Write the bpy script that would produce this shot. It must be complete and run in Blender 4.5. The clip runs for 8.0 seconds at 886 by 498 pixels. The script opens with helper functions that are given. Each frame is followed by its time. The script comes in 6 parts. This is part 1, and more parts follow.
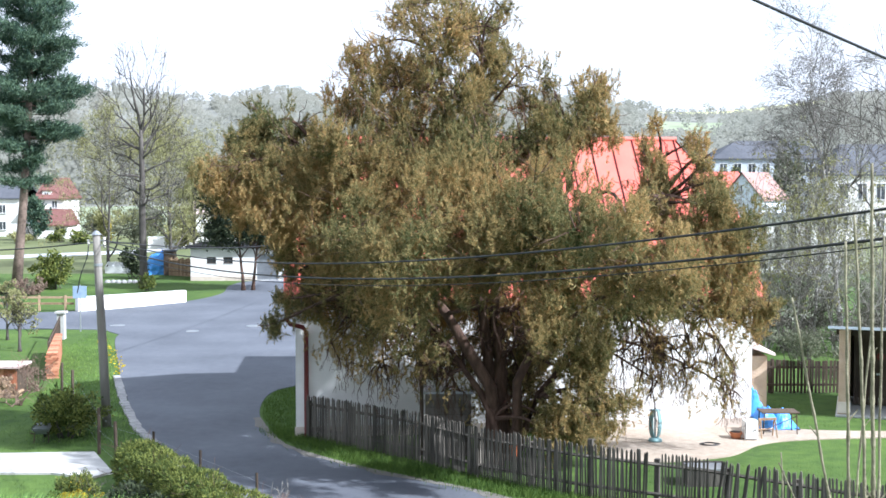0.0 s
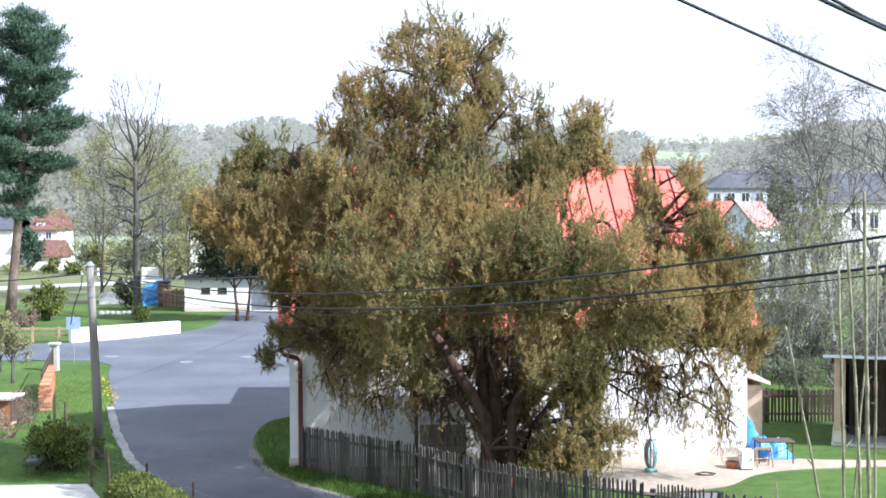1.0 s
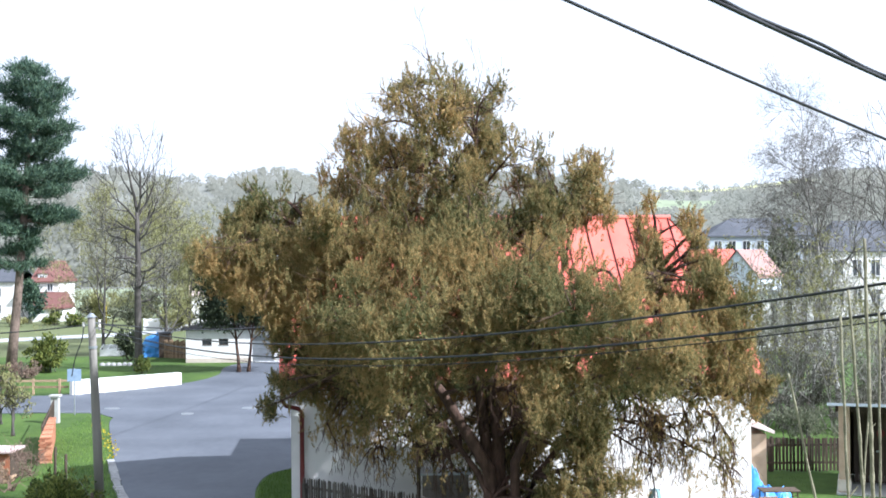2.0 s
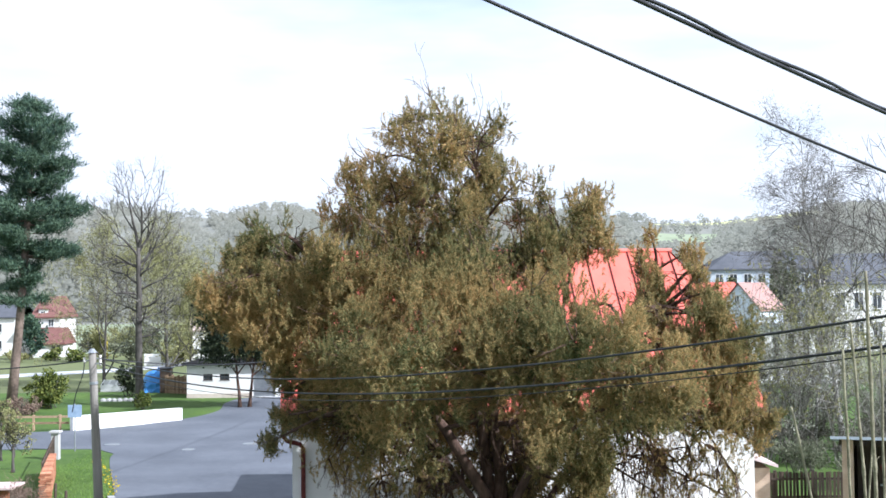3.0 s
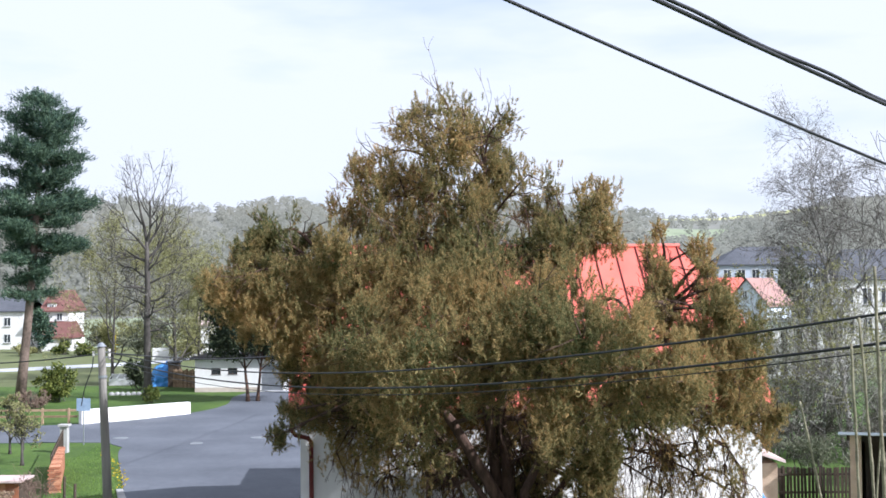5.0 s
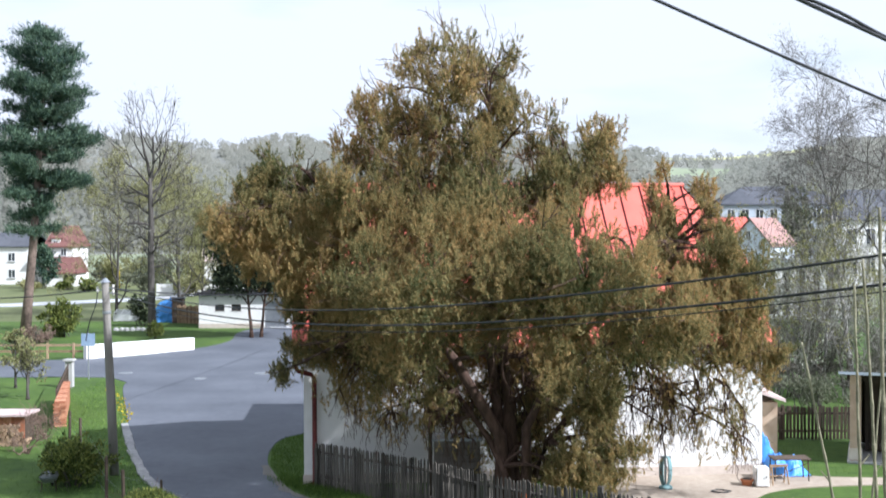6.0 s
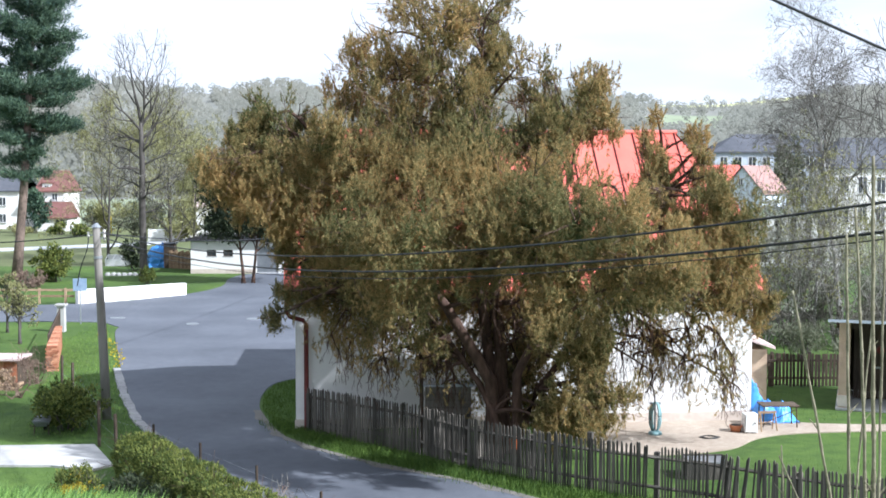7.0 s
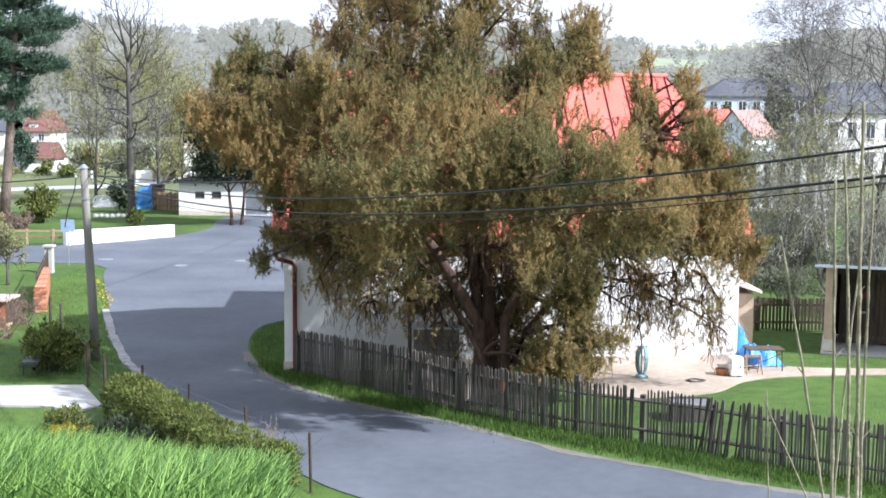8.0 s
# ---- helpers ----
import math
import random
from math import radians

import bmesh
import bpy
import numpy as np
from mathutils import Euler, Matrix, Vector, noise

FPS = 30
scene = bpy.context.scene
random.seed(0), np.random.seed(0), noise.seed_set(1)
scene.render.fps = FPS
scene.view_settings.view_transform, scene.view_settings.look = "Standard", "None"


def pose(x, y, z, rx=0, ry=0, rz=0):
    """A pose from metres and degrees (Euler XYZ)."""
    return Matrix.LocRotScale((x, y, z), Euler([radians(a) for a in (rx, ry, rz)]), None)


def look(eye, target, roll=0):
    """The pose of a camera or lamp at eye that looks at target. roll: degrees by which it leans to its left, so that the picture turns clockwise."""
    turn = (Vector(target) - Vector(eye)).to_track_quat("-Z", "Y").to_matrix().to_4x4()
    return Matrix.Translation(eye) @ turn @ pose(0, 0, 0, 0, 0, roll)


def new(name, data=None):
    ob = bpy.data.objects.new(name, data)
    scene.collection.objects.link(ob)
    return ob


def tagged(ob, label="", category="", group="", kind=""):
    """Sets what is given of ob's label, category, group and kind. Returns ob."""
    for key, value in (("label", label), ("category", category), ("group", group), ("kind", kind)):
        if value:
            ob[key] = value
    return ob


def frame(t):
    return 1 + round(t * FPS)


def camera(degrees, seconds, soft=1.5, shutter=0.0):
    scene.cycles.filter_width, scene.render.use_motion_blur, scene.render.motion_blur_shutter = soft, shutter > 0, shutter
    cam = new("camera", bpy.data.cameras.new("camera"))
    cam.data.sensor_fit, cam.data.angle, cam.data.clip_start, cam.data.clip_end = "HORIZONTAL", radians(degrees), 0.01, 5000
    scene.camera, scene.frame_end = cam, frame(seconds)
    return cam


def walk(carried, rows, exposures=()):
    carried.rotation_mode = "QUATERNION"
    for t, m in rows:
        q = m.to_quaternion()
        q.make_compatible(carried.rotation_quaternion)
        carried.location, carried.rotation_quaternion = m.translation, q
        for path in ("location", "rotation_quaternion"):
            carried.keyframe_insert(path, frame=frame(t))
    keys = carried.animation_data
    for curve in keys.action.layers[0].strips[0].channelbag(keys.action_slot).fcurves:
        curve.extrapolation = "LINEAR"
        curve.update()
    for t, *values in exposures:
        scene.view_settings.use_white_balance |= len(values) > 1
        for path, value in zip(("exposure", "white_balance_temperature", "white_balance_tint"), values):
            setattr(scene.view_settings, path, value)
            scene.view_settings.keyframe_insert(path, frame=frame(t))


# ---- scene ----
cam = camera(40.0, 8.0, soft=1.6, shutter=0.5)
# seconds, the eye in metres, then the camera's turn in degrees
ROWS = [
    (0.0, 0.000, -0.000, 8.000, 86.680, -0.000, -0.000),
    (0.5, 0.008, 0.019, 7.998, 87.061, 0.053, -0.077),
    (1.0, 0.009, 0.014, 7.997, 88.090, 0.163, -0.266),
    (1.5, 0.011, 0.021, 7.993, 89.073, 0.320, -0.193),
    (2.0, 0.007, -0.003, 7.993, 90.431, 0.477, -0.204),
    (2.2, 0.007, -0.003, 7.993, 90.955, 0.541, -0.194),
    (3.3, 0.004, -0.013, 7.992, 92.189, 0.764, -0.061),
    (3.5, 0.004, -0.013, 7.992, 92.243, 0.778, 0.105),
    (4.0, -0.010, -0.053, 7.991, 92.221, 0.762, 0.363),
    (4.2, -0.010, -0.053, 7.991, 92.207, 0.737, 0.379),
    (5.3, -0.011, -0.048, 7.989, 91.594, 0.514, 0.177),
    (5.5, -0.011, -0.048, 7.989, 91.339, 0.471, 0.234),
    (6.0, -0.007, -0.025, 7.993, 88.878, 0.204, 0.366),
    (6.5, 0.008, 0.024, 7.995, 87.552, 0.022, -0.011),
    (7.0, 0.002, 0.019, 7.995, 86.353, -0.060, 0.011),
    (7.5, 0.005, 0.031, 7.998, 84.971, -0.233, -0.545),
    (8.0, 0.003, 0.029, 7.998, 83.671, -0.406, -0.488),
]
walk(cam, [(t, pose(x, y, z, rx, ry, rz)) for t, x, y, z, rx, ry, rz in ROWS],
     exposures=[(0.0, 1.04, 5520, 12), (1.5, 1.02, 5520, 12), (2.2, 0.88, 5540, 12), (3.5, 0.72, 5580, 13), (4.2, 0.62, 5620, 14), (5.5, 0.55, 5660, 15),
                (6.0, 0.61, 5600, 13), (6.5, 0.75, 5560, 12), (7.0, 0.75, 5560, 12), (8.0, 0.90, 5620, 14)])

# ---- sky and sun ----
SUN_TO = Vector((0.90, -0.43, 0.80)).normalized()
world = bpy.data.worlds.new("sky")
scene.world = world
world.use_nodes = True
wn, wl = world.node_tree.nodes, world.node_tree.links
sky = wn.new("ShaderNodeTexSky")
sky.sky_type = "NISHITA"
sky.sun_disc = False
sky.sun_elevation = math.asin(SUN_TO.z)
sky.sun_rotation = math.atan2(SUN_TO.x, SUN_TO.y)
sky.air_density, sky.dust_density = 1.0, 2.0
cloud_at = wn.new("ShaderNodeTexCoord")
cloud_map = wn.new("ShaderNodeMapping")
cloud_map.inputs["Scale"].default_value = (1.2, 1.2, 5.0)
cloud = wn.new("ShaderNodeTexNoise")
cloud.inputs["Scale"].default_value = 2.2
cloud.inputs["Detail"].default_value = 5.0
cloud_ramp = wn.new("ShaderNodeValToRGB")
cloud_ramp.color_ramp.elements[0].position, cloud_ramp.color_ramp.elements[1].position = 0.15, 0.48
cloud_mix = wn.new("ShaderNodeMixRGB")
cloud_mix.inputs["Color2"].default_value = (5.1, 5.2, 5.3, 1)
wl.new(cloud_at.outputs["Generated"], cloud_map.inputs["Vector"])
wl.new(cloud_map.outputs["Vector"], cloud.inputs["Vector"])
wl.new(cloud.outputs["Fac"], cloud_ramp.inputs["Fac"])
wl.new(cloud_ramp.outputs["Color"], cloud_mix.inputs["Fac"])
wl.new(sky.outputs["Color"], cloud_mix.inputs["Color1"])
wl.new(cloud_mix.outputs["Color"], wn["Background"].inputs["Color"])
wn["Background"].inputs["Strength"].default_value = 0.13
sun = new("sun", bpy.data.lights.new("sun", "SUN"))
sun.data.energy, sun.data.angle, sun.data.color = 5.6, radians(0.9), (1.0, 0.955, 0.89)
sun.matrix_world = look((0, 0, 60), Vector((0, 0, 60)) - SUN_TO)


# ---- materials ----
def material(name, dark, light, scale=6.0, rough=0.85, bump=0.3, bump_scale=None, large=0.6, island=0.0, random_tone=0.0,
             metal=0.0, through_light=0.0, stretch=(1, 1, 1), third=None, specular=0.3, detail=6.0):
    """Two tones mixed by fine grain and large stains, with relief; further tones by island, by object or a third colour."""
    m = bpy.data.materials.new(name)
    m.use_nodes = True
    n, l = m.node_tree.nodes, m.node_tree.links
    b = n["Principled BSDF"]
    mp = n.new("ShaderNodeMapping")
    mp.inputs["Scale"].default_value = stretch
    geo = n.new("ShaderNodeNewGeometry")
    l.new(geo.outputs["Position"], mp.inputs["Vector"])
    fine = n.new("ShaderNodeTexNoise")
    fine.inputs["Scale"].default_value, fine.inputs["Detail"].default_value = scale, detail
    l.new(mp.outputs["Vector"], fine.inputs["Vector"])
    big = n.new("ShaderNodeTexNoise")
    big.inputs["Scale"].default_value, big.inputs["Detail"].default_value = scale * 0.09, 4.0
    l.new(mp.outputs["Vector"], big.inputs["Vector"])
    mixed = n.new("ShaderNodeMath")
    mixed.operation = "MULTIPLY_ADD"
    l.new(big.outputs["Fac"], mixed.inputs[0])
    mixed.inputs[1].default_value = large
    part_fine = n.new("ShaderNodeMath")
    part_fine.operation = "MULTIPLY"
    l.new(fine.outputs["Fac"], part_fine.inputs[0])
    part_fine.inputs[1].default_value = 1.0 - large
    l.new(part_fine.outputs[0], mixed.inputs[2])
    value = mixed.outputs[0]
    if island or random_tone:
        other = geo.outputs["Random Per Island"]
        if random_tone:
            other = n.new("ShaderNodeObjectInfo").outputs["Random"]
        shift = n.new("ShaderNodeMath")
        shift.operation = "MULTIPLY_ADD"
        l.new(other, shift.inputs[0])
        amount = island or random_tone
        shift.inputs[1].default_value = amount
        less = n.new("ShaderNodeMath")
        less.operation = "SUBTRACT"
        l.new(value, less.inputs[0])
        less.inputs[1].default_value = amount / 2
        l.new(less.outputs[0], shift.inputs[2])
        value = shift.outputs[0]
    ramp = n.new("ShaderNodeValToRGB")
    e = ramp.color_ramp.elements
    e[0].position, e[1].position = 0.34, 0.66
    e[0].color, e[1].color = (*dark, 1), (*light, 1)
    if third:
        mid = ramp.color_ramp.elements.new(0.5)
        mid.color = (*third, 1)
    l.new(value, ramp.inputs["Fac"])
    l.new(ramp.outputs["Color"], b.inputs["Base Color"])
    b.inputs["Roughness"].default_value = rough
    b.inputs["Metallic"].default_value = metal
    b.inputs["Specular IOR Level"].default_value = specular
    if bump:
        grain = n.new("ShaderNodeTexNoise")
        grain.inputs["Scale"].default_value = bump_scale or scale * 3
        grain.inputs["Detail"].default_value = 5.0
        l.new(mp.outputs["Vector"], grain.inputs["Vector"])
        bp = n.new("ShaderNodeBump")
        bp.inputs["Strength"].default_value = bump
        bp.inputs["Distance"].default_value = 0.05
        l.new(grain.outputs["Fac"], bp.inputs["Height"])
        l.new(bp.outputs["Normal"], b.inputs["Normal"])
    if through_light:
        tr = n.new("ShaderNodeBsdfTranslucent")
        l.new(ramp.outputs["Color"], tr.inputs["Color"])
        mix = n.new("ShaderNodeMixShader")
        mix.inputs["Fac"].default_value = through_light
        l.new(b.outputs["BSDF"], mix.inputs[1])
        l.new(tr.outputs["BSDF"], mix.inputs[2])
        l.new(mix.outputs["Shader"], n["Material Output"].inputs["Surface"])
    return m


ASPHALT = material("asphalt", (0.076, 0.084, 0.100), (0.122, 0.133, 0.154), 3.0, 0.8, 0.25, 60, 0.7)
GRASS = material("grass", (0.032, 0.068, 0.011), (0.085, 0.142, 0.023), 2.2, 0.95, 0.8, 14, 0.55)
BLADE = material("grass_blade", (0.04, 0.10, 0.018), (0.20, 0.33, 0.072), 1.5, 0.6, 0.0, None, 0.4, island=0.75, through_light=0.35)
LAWN_BLADE = material("lawn_blade", (0.038, 0.082, 0.013), (0.112, 0.18, 0.031), 1.5, 0.7, 0.0, None, 0.5, island=0.5, through_light=0.3)
FRESH_BLADE = material("fresh_blade", (0.075, 0.15, 0.03), (0.23, 0.345, 0.08), 1.5, 0.7, 0.0, None, 0.5, island=0.5, through_light=0.35)
VERGE_STONE = material("kerb_stone", (0.20, 0.20, 0.20), (0.40, 0.395, 0.385), 5, 0.9, 0.6)
GRAVEL = material("gravel_path", (0.31, 0.25, 0.19), (0.47, 0.40, 0.32), 5, 0.95, 0.7, 40)
CONCRETE = material("concrete", (0.34, 0.335, 0.32), (0.50, 0.49, 0.47), 3, 0.9, 0.4, 30)
PLASTER = material("white_plaster", (0.70, 0.69, 0.66), (0.84, 0.83, 0.81), 2.5, 0.9, 0.25, 25)
PLINTH = material("worn_plaster", (0.42, 0.35, 0.29), (0.64, 0.57, 0.50), 4, 0.95, 0.2, 20)
OCHRE = material("ochre_plaster", (0.32, 0.225, 0.155), (0.50, 0.385, 0.28), 3, 0.9, 0.4, 20)
BRICK = material("brick", (0.33, 0.13, 0.07), (0.52, 0.26, 0.15), 5, 0.9, 0.5, 30, random_tone=0.5)
RED_METAL = material("red_sheet_metal", (0.58, 0.115, 0.085), (0.72, 0.17, 0.125), 1.6, 0.45, 0.06, 10, random_tone=0.25)
RED_TILE = material("red_roof_tiles", (0.125, 0.056, 0.047), (0.195, 0.095, 0.082), 3.0, 0.8, 0.5, 16)
DARK_ROOF = material("dark_roof", (0.05, 0.055, 0.065), (0.10, 0.105, 0.12), 1.5, 0.7, 0.3, 10)
PINK_ROOF = material("faded_roof", (0.46, 0.33, 0.30), (0.62, 0.52, 0.49), 2.5, 0.7, 0.3, 10)
GREY_WALL = material("grey_blue_plaster", (0.40, 0.45, 0.52), (0.52, 0.57, 0.63), 1.5, 0.9, 0.15)
PALE_WALL = material("pale_blue_plaster", (0.55, 0.62, 0.70), (0.70, 0.76, 0.82), 1.5, 0.9, 0.15)
OLD_WOOD = material("weathered_wood", (0.05, 0.045, 0.038), (0.15, 0.134, 0.112), 9, 0.9, 0.5, 40, 0.4, random_tone=0.35, stretch=(1, 1, 0.15))
DARK_WOOD = material("dark_wood", (0.035, 0.026, 0.02), (0.095, 0.07, 0.05), 8, 0.85, 0.4, 30, 0.4, random_tone=0.3, stretch=(1, 1, 0.2))
BROWN_WOOD = material("brown_wood", (0.20, 0.13, 0.08), (0.38, 0.27, 0.17), 8, 0.85, 0.4, 30, 0.4, random_tone=0.3)
POLE_WOOD = material("pole_wood", (0.15, 0.138, 0.12), (0.265, 0.25, 0.222), 6, 0.9, 0.5, 30, 0.4, stretch=(1, 1, 0.1))
GREY_METAL = material("galvanised_metal", (0.30, 0.32, 0.34), (0.44, 0.46, 0.48), 6, 0.45, 0.1, metal=0.8)
SIGN_METAL = material("sign_metal", (0.20, 0.28, 0.40), (0.33, 0.42, 0.55), 6, 0.5, 0.05)
RUSTY = material("red_paint_metal", (0.09, 0.018, 0.016), (0.165, 0.036, 0.031), 8, 0.6, 0.2)
CABLE = material("cable_rubber", (0.012, 0.012, 0.014), (0.03, 0.03, 0.033), 20, 0.5, 0.2)
PORCELAIN = material("porcelain", (0.45, 0.43, 0.40), (0.62, 0.60, 0.57), 9, 0.3, 0.0)
BLUE_SHEET = material("blue_tarpaulin", (0.06, 0.24, 0.66), (0.14, 0.40, 0.85), 3, 0.4, 0.5, 5)
TEAL = material("green_enamel", (0.10, 0.21, 0.22), (0.23, 0.36, 0.365), 8, 0.45, 0.2)
ORANGE_CLAY = material("terracotta", (0.42, 0.15, 0.07), (0.60, 0.25, 0.12), 6, 0.8, 0.2)
WHITE_PAINT = material("white_paint", (0.70, 0.70, 0.68), (0.82, 0.82, 0.80), 6, 0.6, 0.1)
GLASS = material("window_glass", (0.03, 0.035, 0.04), (0.06, 0.07, 0.08), 2, 0.08, 0.0, specular=0.6)
BARK = material("brown_bark", (0.045, 0.028, 0.021), (0.14, 0.086, 0.062), 7, 0.95, 0.9, 20, 0.3, stretch=(1, 1, 0.3))
GREY_BARK = material("grey_bark", (0.05, 0.045, 0.04), (0.115, 0.105, 0.092), 6, 0.95, 0.7, 20, 0.3, stretch=(1, 1, 0.3))
BIRCH_BARK = material("birch_bark", (0.16, 0.15, 0.14), (0.62, 0.60, 0.56), 4, 0.9, 0.4, 20, 0.3, stretch=(1, 1, 2.5))
PINE_BARK = material("pine_bark", (0.10, 0.075, 0.06), (0.22, 0.165, 0.13), 5, 0.95, 0.7, 14, 0.3)
DRY_STEM = material("dry_stem", (0.12, 0.108, 0.07), (0.29, 0.265, 0.175), 9, 0.75, 0.4, 30, 0.3)
EVERGREEN = material("olive_evergreen", (0.095, 0.118, 0.046), (0.52, 0.345, 0.145), 4.0, 0.85, 0.0, None, 0.65, island=0.3, through_light=0.46, third=(0.295, 0.248, 0.104))
PINE_NEEDLE = material("pine_needles", (0.030, 0.064, 0.050), (0.105, 0.16, 0.096), 1.2, 0.8, 0.0, None, 0.4, island=0.5, through_light=0.2)
DARK_LEAF = material("dark_foliage", (0.02, 0.032, 0.018), (0.06, 0.075, 0.035), 1.2, 0.8, 0.0, None, 0.4, island=0.5, through_light=0.2)
DULL_LEAF = material("dull_foliage", (0.10, 0.115, 0.07), (0.19, 0.20, 0.13), 1.2, 0.8, 0.0, None, 0.4, island=0.5, through_light=0.3)
HEDGE_LEAF = material("hedge_leaves", (0.045, 0.072, 0.018), (0.20, 0.225, 0.052), 2.0, 0.8, 0.0, None, 0.4, island=0.6, through_light=0.25)
SPRING_LEAF = material("spring_leaves", (0.20, 0.20, 0.085), (0.34, 0.33, 0.15), 1.0, 0.8, 0.0, None, 0.4, island=0.5, through_light=0.35)
BLOSSOM = material("blossom", (0.24, 0.25, 0.19), (0.42, 0.42, 0.34), 1.0, 0.8, 0.0, None, 0.4, island=0.5, through_light=0.3)
YELLOW_LEAF = material("yellow_flowers", (0.30, 0.24, 0.02), (0.62, 0.48, 0.03), 2.0, 0.8, 0.0, None, 0.4, island=0.5, through_light=0.3)
RED_LEAF = material("brown_twigs", (0.115, 0.078, 0.058), (0.24, 0.17, 0.13), 2.0, 0.9, 0.0, None, 0.4, island=0.5)
TWIG = material("grey_twigs", (0.14, 0.132, 0.115), (0.31, 0.295, 0.26), 1.0, 0.9, 0.0, None, 0.4, island=0.5, through_light=0.2)
BRUSH = material("brown_brush", (0.085, 0.078, 0.06), (0.20, 0.188, 0.155), 1.0, 0.9, 0.0, None, 0.4, island=0.5, through_light=0.15)
ROSE_ROOF = material("rose_roof", (0.27, 0.15, 0.13), (0.34, 0.21, 0.185), 1.2, 0.8, 0.2, 10)
# the far woods' haze is put into this pale, greyed leaf colour
HAZED_WOOD = material("hazed_woodland", (0.30, 0.31, 0.275), (0.39, 0.38, 0.325), 0.05, 0.95, 0.0, None, 0.75, island=0.06, through_light=0.6, third=(0.335, 0.34, 0.295))


# ---- mesh tools ----
class Shape:
    """Gathers faces and makes one mesh of them."""

    def __init__(self):
        self.v, self.f = [], []

    def face(self, *points):
        k = len(self.v)
        self.v.extend(tuple(p) for p in points)
        self.f.append(tuple(range(k, k + len(points))))
        return self

    def box(self, x0, x1, y0, y1, z0, z1, m=None):
        k = len(self.v)
        ps = [Vector((x, y, z)) for x in (x0, x1) for y in (y0, y1) for z in (z0, z1)]
        self.v.extend(tuple(m @ p) if m else tuple(p) for p in ps)
        for q in ((0, 1, 3, 2), (4, 6, 7, 5), (0, 4, 5, 1), (2, 3, 7, 6), (0, 2, 6, 4), (1, 5, 7, 3)):
            self.f.append(tuple(k + i for i in q))
        return self

    def tube(self, path, radii, sides=6, caps=True):
        """A tube along a path of points, with a radius for each."""
        k, count = len(self.v), len(path)
        path = [Vector(p) for p in path]
        for i, p in enumerate(path):
            d = (path[min(i + 1, count - 1)] - path[max(i - 1, 0)]).normalized()
            a = d.cross(Vector((0, 0, 1)) if abs(d.z) < 0.9 else Vector((1, 0, 0))).normalized()
            b = d.cross(a)
            for s in range(sides):
                w = 2 * math.pi * s / sides
                self.v.append(tuple(p + radii[i] * (math.cos(w) * a + math.sin(w) * b)))
        for i in range(count - 1):
            for s in range(sides):
                t = (s + 1) % sides
                self.f.append((k + i * sides + s, k + i * sides + t, k + (i + 1) * sides + t, k + (i + 1) * sides + s))
        if caps:
            self.f.append(tuple(k + s for s in reversed(range(sides))))
            self.f.append(tuple(k + (count - 1) * sides + s for s in range(sides)))
        return self

    def prism(self, outline, z0, z1):
        """A flat outline (x, y), anticlockwise, raised from z0 to z1."""
        k, n = len(self.v), len(outline)
        self.v.extend((x, y, z0) for x, y in outline)
        self.v.extend((x, y, z1) for x, y in outline)
        self.f.append(tuple(k + n + i for i in range(n)))
        self.f.append(tuple(k + i for i in reversed(range(n))))
        for i in range(n):
            j = (i + 1) % n
            self.f.append((k + i, k + j, k + n + j, k + n + i))
        return self

    def mesh(self, name, mat, bevel=0.0, smooth=False):
        me = bpy.data.meshes.new(name)
        me.from_pydata(self.v, [], self.f)
        if bevel:
            bm = bmesh.new()
            bm.from_mesh(me)
            bmesh.ops.recalc_face_normals(bm, faces=bm.faces)
            bmesh.ops.bevel(bm, geom=bm.edges[:], offset=bevel, segments=2, affect="EDGES", profile=0.6)
            bm.to_mesh(me)
            bm.free()
        me.materials.append(mat)
        if smooth:
            me.polygons.foreach_set("use_smooth", [True] * len(me.polygons))
        me.update()
        return me


def quads_mesh(name, mat, verts):
    """A mesh of loose four-cornered leaves from an array of n x 4 x 3."""
    n = len(verts)
    me = bpy.data.meshes.new(name)
    me.vertices.add(n * 4)
    me.vertices.foreach_set("co", np.asarray(verts, dtype=np.float32).reshape(-1))
    me.loops.add(n * 4)
    me.loops.foreach_set("vertex_index", np.arange(n * 4, dtype=np.int32))
    me.polygons.add(n)
    me.polygons.foreach_set("loop_start", np.arange(0, n * 4, 4, dtype=np.int32))
    me.polygons.foreach_set("loop_total", np.full(n, 4, dtype=np.int32))
    me.materials.append(mat)
    me.update(calc_edges=True)
    return me


def points_mesh(name, mat, quads):
    """A mesh of loose pointed leaves, three corners each, from the leaves' quads."""
    side = (quads[:, 1] - quads[:, 3]) / 2
    tri = np.stack([quads[:, 0] - side, quads[:, 0] + side, quads[:, 2]], axis=1)
    n = len(tri)
    me = bpy.data.meshes.new(name)
    me.vertices.add(n * 3)
    me.vertices.foreach_set("co", np.asarray(tri, dtype=np.float32).reshape(-1))
    me.loops.add(n * 3)
    me.loops.foreach_set("vertex_index", np.arange(n * 3, dtype=np.int32))
    me.polygons.add(n)
    me.polygons.foreach_set("loop_start", np.arange(0, n * 3, 3, dtype=np.int32))
    me.polygons.foreach_set("loop_total", np.full(n, 3, dtype=np.int32))
    me.materials.append(mat)
    me.update(calc_edges=True)
    return me


def part(name, mesh, parent, label="", m=None):
    ob = new(name, mesh)
    ob.parent = parent
    if m:
        ob.matrix_basis = m
    if label:
        ob["label"] = label
    return ob


def thing(name, label, category, at=None, group="", kind="", mesh=None):
    ob = new(name, mesh)
    if at is not None:
        ob.matrix_basis = at if isinstance(at, Matrix) else Matrix.Translation(at)
    return tagged(ob, label, category, group, kind)


